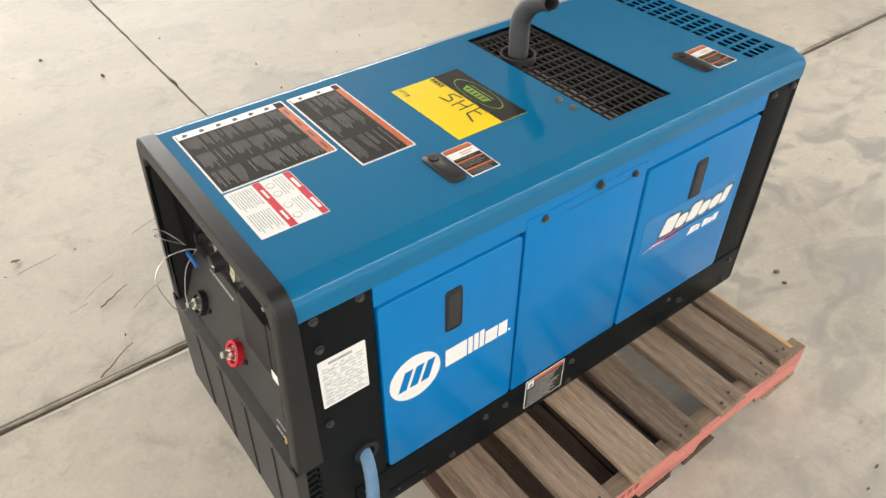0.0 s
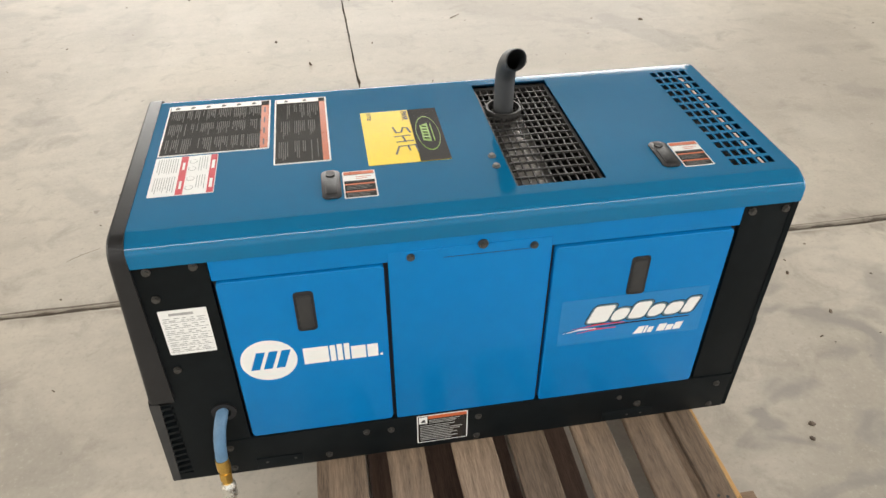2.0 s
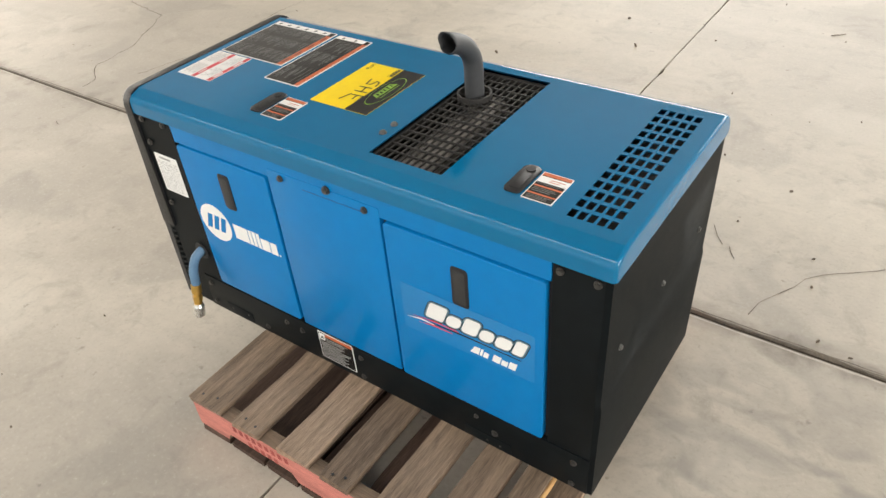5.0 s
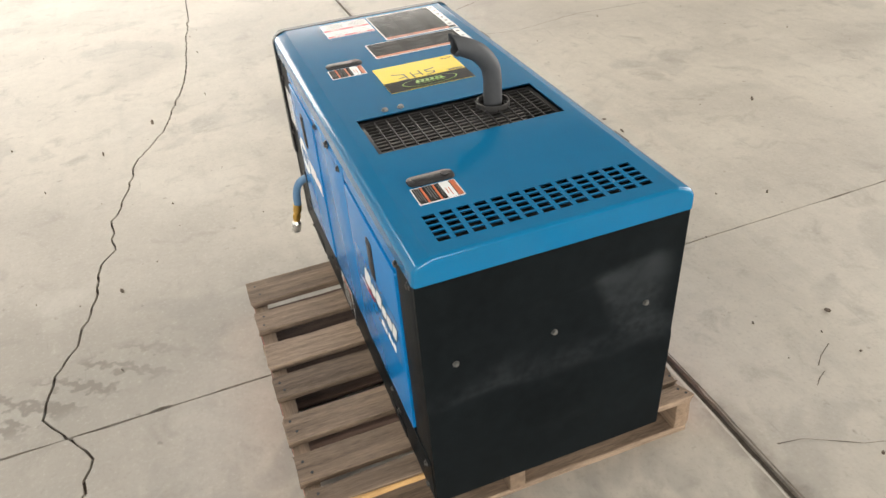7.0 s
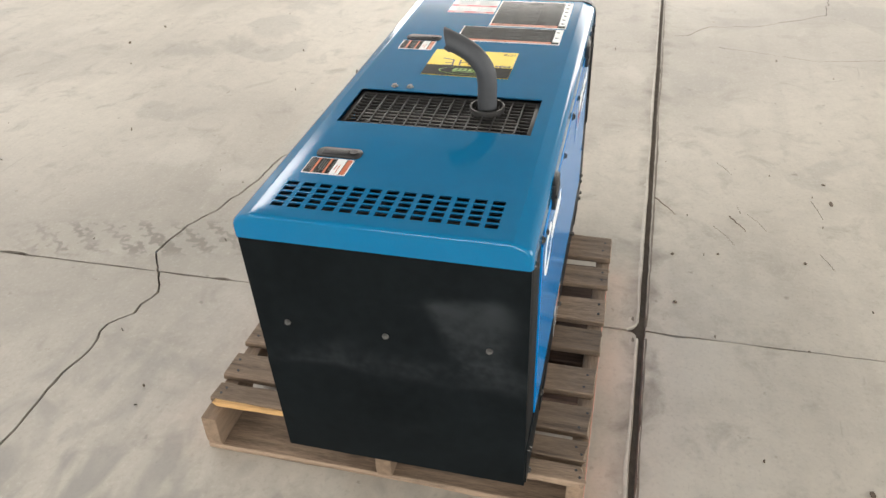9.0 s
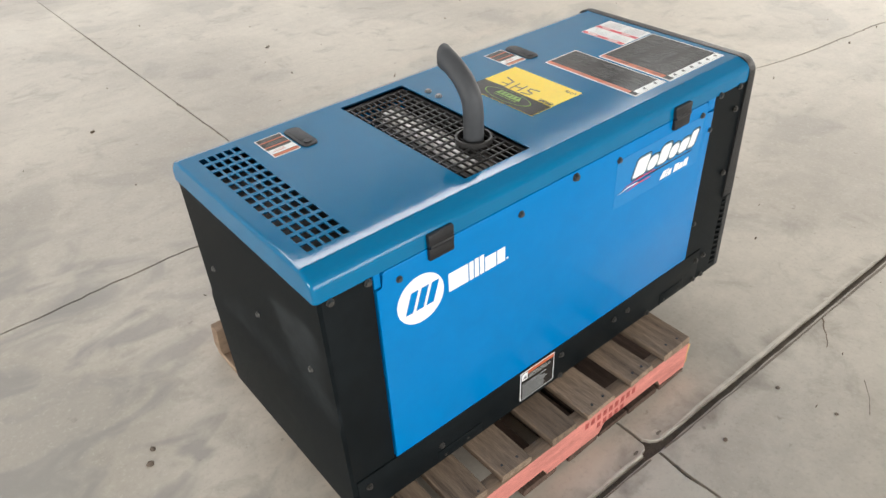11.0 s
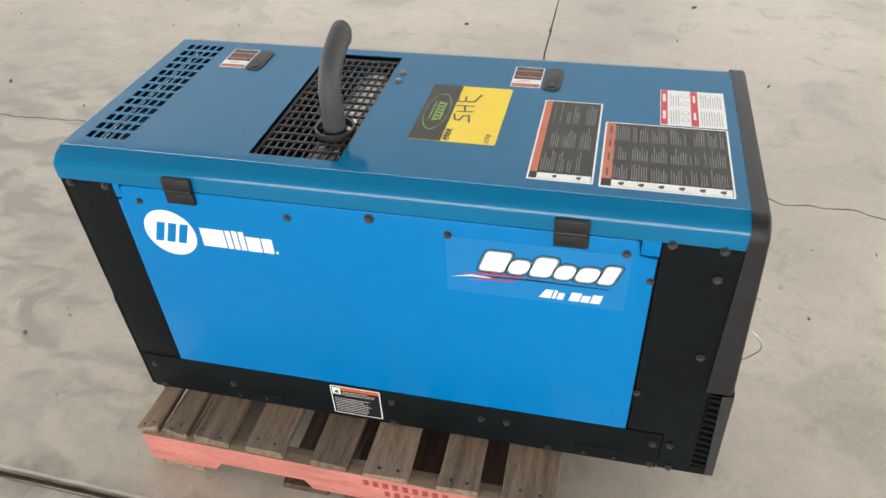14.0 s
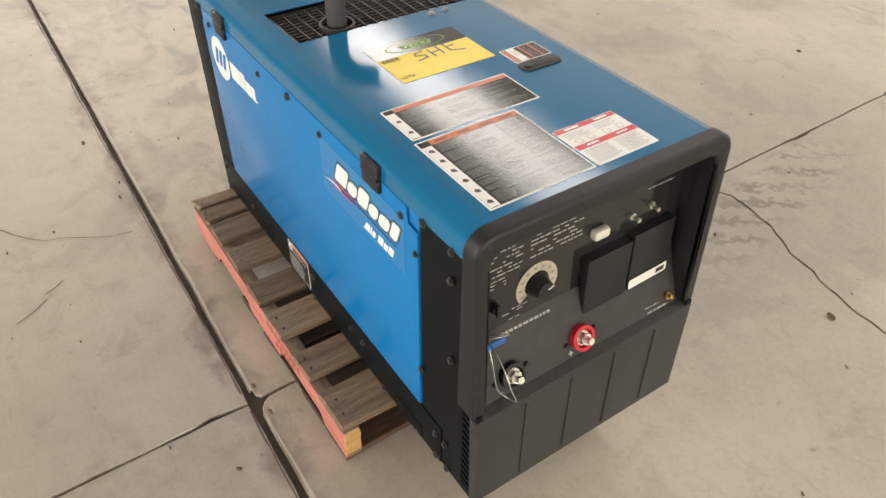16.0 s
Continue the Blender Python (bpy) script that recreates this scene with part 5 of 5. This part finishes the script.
cyl(bm, along(h0, h1, 0.52), along(h0, h1, 0.62), 0.010, seg=16)
part("hex_fitting", bm, BRASS, hose)
bm = bmesh.new()
cyl(bm, along(h0, h1, 0.62), along(h0, h1, 0.72), 0.012, 0.0145, seg=20)
cyl(bm, along(h0, h1, 0.72), along(h0, h1, 1.0), 0.0145, seg=20)
cyl(bm, along(h0, h1, 0.98), along(h0, h1, 1.04), 0.011, seg=20)
part("coupler", bm, BRIGHT, hose, "silver quick coupler")

# key ring wire and tag hanging on the panel
bm = bmesh.new()
tube(bm, curve_points([(-0.030, 0.445, 0.505), (-0.050, 0.452, 0.508), (-0.088, 0.458, 0.500), (-0.112, 0.455, 0.462), (-0.100, 0.432, 0.408), (-0.078, 0.432, 0.394), (-0.07, 0.448, 0.42), (-0.055, 0.45, 0.47), (-0.030, 0.445, 0.505)], 8), 0.0011, 6)
wire = tagged(part("wire_loop", bm, WIRE), "thin steel wire loop with a blue tag on a terminal", "wire")
wire.matrix_world = gen.matrix_world
bm = bmesh.new()
tube(bm, curve_points([(-0.045, 0.45, 0.52), (-0.068, 0.470, 0.548), (-0.088, 0.464, 0.566), (-0.082, 0.446, 0.556), (-0.045, 0.45, 0.52)], 7), 0.0009, 6)
part("wire_ring", bm, WIRE, wire)
bm = bmesh.new()
box(bm, -0.046, -0.041, 0.418, 0.462, 0.486, 0.500, 0.001)
part("tag", bm, TAGBLUE, wire, "small blue tag")


# ---- pallet ----
pal = empty_thing("pallet", "weathered wooden pallet with faded red painted sides", "pallet")
PT = 0.1500


def board_mesh(length, width, thick, seed, axis="y", ragged=0.0, n=14):
    """A worn plank, centred, with wavering edges and rounded arrises."""
    r = random.Random(seed)
    bm = bmesh.new()
    ph = [r.uniform(0, 6) for _ in range(6)]
    rings = []
    for k in range(n + 1):
        s = -length / 2 + length * k / n
        wl = -width / 2 + 0.0016 * math.sin(3.1 * k / n * 3 + ph[0]) + r.uniform(-0.0008, 0.0008)
        wr = width / 2 + 0.0016 * math.sin(2.3 * k / n * 3 + ph[1]) + r.uniform(-0.0008, 0.0008)
        zt = r.uniform(-0.0006, 0.0006) + 0.0010 * math.sin(k / n * 3 + ph[2])
        c = 0.0022
        pr = [(wl + c, 0), (wr - c, 0), (wr, c), (wr, thick - c + zt), (wr - c, thick + zt), (wl + c, thick + zt), (wl, thick - c + zt), (wl, c)]
        ringv = []
        for a, b in pr:
            e = s
            if k in (0, n):
                e += r.uniform(-1, 1) * (0.002 + ragged)
            ringv.append(bm.verts.new((a, e, b) if axis == "y" else (e, a, b)))
        rings.append(ringv)
    for p, q in zip(rings, rings[1:]):
        for k in range(8):
            bm.faces.new((p[k], p[(k + 1) % 8], q[(k + 1) % 8], q[k]))
    bm.faces.new(rings[0])
    bm.faces.new(list(reversed(rings[-1])))
    return bm


Y0, Y1 = -0.236, 0.612
BT = 0.018
nail0 = None


def nail(x, y, z, parent):
    global nail0
    if nail0 is None:
        bm = bmesh.new()
        cyl(bm, (0, 0, -0.004), (0, 0, 0.0008), 0.0032, seg=9)
        nail0 = part("nail", bm, TEXTDARK, parent)
        nail0.matrix_basis = Matrix.Translation((x, y, z))
    else:
        share("nail", nail0, parent, Matrix.Translation((x, y, z)))


boards = [(0.184, 0.283, Y0, Y1), (0.327, 0.405, Y0, Y1), (0.464, 0.551, Y0 + 0.002, Y1), (0.586, 0.662, Y0, Y1), (0.722, 0.802, Y0, Y1 - 0.004), (0.839, 0.916, Y0, Y1 - 0.006), (0.936, 0.986, Y0 + 0.004, Y1 - 0.006), (0.998, 1.040, 0.40, Y1 - 0.006)]
rn = random.Random(9)
for k, (x0, x1, y0, y1) in enumerate(boards):
    bm = board_mesh(y1 - y0, x1 - x0, BT, 30 + k, "y", 0.001 if k < 6 else 0.006)
    b = part("deck_board", bm, WOOD, pal)
    b.matrix_basis = Matrix.Translation(((x0 + x1) / 2, (y0 + y1) / 2, PT - BT))
    for yy in (-0.214, 0.190, 0.592):
        if y0 < yy < y1:
            for f in (0.28, 0.72):
                nail((x1 - x0) * (f - 0.5) + rn.uniform(-0.006, 0.006), yy - (y0 + y1) / 2 + rn.uniform(-0.008, 0.008), BT, b)
# the split edge of the last board
bm = board_mesh(0.47, 0.010, 0.013, 77, "y", 0.004)
o = part("split_edge", bm, WOODRAW, pal, "freshly split pale wood edge")
o.matrix_basis = Matrix.Translation((0.991, 0.02, PT - BT + 0.002))


def stringer(yc, th, name, paint, notch):
    bm = bmesh.new()
    x0, x1, z0, z1 = 0.180, 1.036, FZ + 0.0182, PT - BT
    poly = [(x0, z0)]
    for a, b in notch:
        poly += [(a, z0), (a + 0.012, z0 + 0.030), (b - 0.012, z0 + 0.030), (b, z0)]
    poly += [(x1 - 0.004, z0), (x1, z0 + 0.02), (x1 - 0.003, z1), (x0 + 0.002, z1)]
    prism(bm, poly, "y", yc - th / 2, yc + th / 2, 0.0025, 2, both=True)
    bmesh.ops.recalc_face_normals(bm, faces=bm.faces)
    for f in bm.faces:
        if paint and f.normal.y * paint > 0.4:
            f.material_index = 1
    return part(name, bm, [WOODX, PINK], pal)


NOTCH = [(0.280, 0.500), (0.670, 0.882)]
stringer(-0.215, 0.036, "stringer", -1, NOTCH)
stringer(0.190, 0.036, "stringer", 0, NOTCH)
stringer(0.5935, 0.036, "stringer", 1, NOTCH)
# stencilled brand on the painted sides, as plain bars
for yy, m0 in ((0.5935 + 0.0182, lambda x, z: frame_matrix((x, 0.6117, z), (-1, 0, 0), (0, 0, 1))), (-0.2332, lambda x, z: frame_matrix((x, -0.2332, z), (1, 0, 0), (0, 0, 1)))):
    bm = bmesh.new()
    for k in range(9):
        box(bm, 0.020 * k, 0.020 * k + 0.011, 0, 0.017, 0, 0.0005)
    for k in range(5):
        box(bm, 0.042 + 0.020 * k, 0.042 + 0.020 * k + 0.011, -0.026, -0.010, 0, 0.0005)
    m = m0(0.555 if yy > 0 else 0.315, 0.103)
    part("stencil_bars", placed(bm, m), mat("faded_stencil", (0.30, 0.055, 0.045), 0.8, scale=40, vary=0.3), pal)
# boards under the machine get the darkened wood, so the deck gaps look shaded
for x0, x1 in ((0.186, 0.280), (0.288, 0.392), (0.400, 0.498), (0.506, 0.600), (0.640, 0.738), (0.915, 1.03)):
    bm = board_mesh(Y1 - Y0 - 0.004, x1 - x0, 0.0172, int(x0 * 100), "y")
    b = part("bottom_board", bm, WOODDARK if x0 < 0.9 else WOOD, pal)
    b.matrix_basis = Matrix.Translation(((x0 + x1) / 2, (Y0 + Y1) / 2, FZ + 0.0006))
# pale broken end of the far stringer
bm = bmesh.new()
prism(bm, [(0.176, 0.065), (0.1815, 0.06), (0.1815, 0.128), (0.174, 0.12), (0.178, 0.09)], "y", 0.577, 0.6112)
part("broken_end", bm, WOODRAW, pal, "pale broken stringer end")

# ---- small litter on the floor ----
rl = random.Random(31)
bm = bmesh.new()
for k in range(150):
    an, d = rl.uniform(0, 6.283), rl.uniform(0.75, 3.6)
    x, y = 0.5 + d * math.cos(an), 0.25 + d * math.sin(an)
    s = rl.uniform(0.0016, 0.0045) if k % 6 else rl.uniform(0.005, 0.009)
    vs = bmesh.ops.create_icosphere(bm, subdivisions=1, radius=s, matrix=Matrix.Translation((x, y, FZ + 0.003 + s * 0.45)) @ Euler((rl.random() * 6, rl.random() * 6, 0)).to_matrix().to_4x4() @ Matrix.Diagonal((1.7, 0.9, 0.45, 1)))
tagged(part("grit", bm, mat("brown_grit", (0.12, 0.09, 0.065), 0.9, scale=200, vary=0.4)), "scattered brown grit and wood crumbs on the concrete", "grit", "", "stuff")


def pebble(x, y, size, seed):
    """A rough little stone, flat below."""
    r = random.Random(seed)
    bm = bmesh.new()
    bmesh.ops.create_icosphere(bm, subdivisions=2, radius=size)
    for v in bm.verts:
        v.co *= r.uniform(0.82, 1.12)
        v.co.x *= 1.3
        v.co.z = max(-size * 0.35, v.co.z * 0.6)
    ob = part("pebble", bm, GRITSTONE, smooth=60)
    ob.location, ob.rotation_euler.z = (x, y, FZ + size * 0.35), r.uniform(0, 6)
    return tagged(ob, "small brown stone lying on the concrete", "pebble", "pebbles on the floor")


def twig(a, b, seed):
    """A thin crooked stick."""
    r = random.Random(seed)
    n = 7
    pts = [(a[0] + (b[0] - a[0]) * k / n + r.uniform(-1, 1) * 0.0022, a[1] + (b[1] - a[1]) * k / n + r.uniform(-1, 1) * 0.0022, FZ + 0.0052 + r.uniform(0, 0.0006)) for k in range(n + 1)]
    bm = bmesh.new()
    tube(bm, pts, lambda t: 0.0021 - 0.0012 * t, 7)
    return tagged(part("twig", bm, TWIGWOOD), "thin dry brown twig lying on the concrete", "twig", "twigs on the floor")


GRITSTONE = mat("brown_stone", (0.13, 0.10, 0.075), 0.9, scale=90, vary=0.4, bump=0.8, bump_scale=300)
TWIGWOOD = mat("dry_twig", (0.15, 0.11, 0.08), 0.85, scale=60, vary=0.3)
for k, (x, y, size) in enumerate(((0.056, 0.795, 0.005), (0.031, 0.928, 0.004), (0.288, 0.802, 0.005), (0.032, 1.174, 0.0045), (1.863, 2.449, 0.010), (1.310, -0.002, 0.007), (1.290, -0.040, 0.006), (0.060, 2.532, 0.007), (1.097, 1.383, 0.006))):
    pebble(x, y, size, 200 + k)
for k, (a, b) in enumerate((((-0.260, 0.741), (-0.164, 0.805)), ((-0.186, 0.973), (-0.105, 1.019)), ((0.930, 2.660), (0.985, 2.700)))):
    twig(a, b, 300 + k)
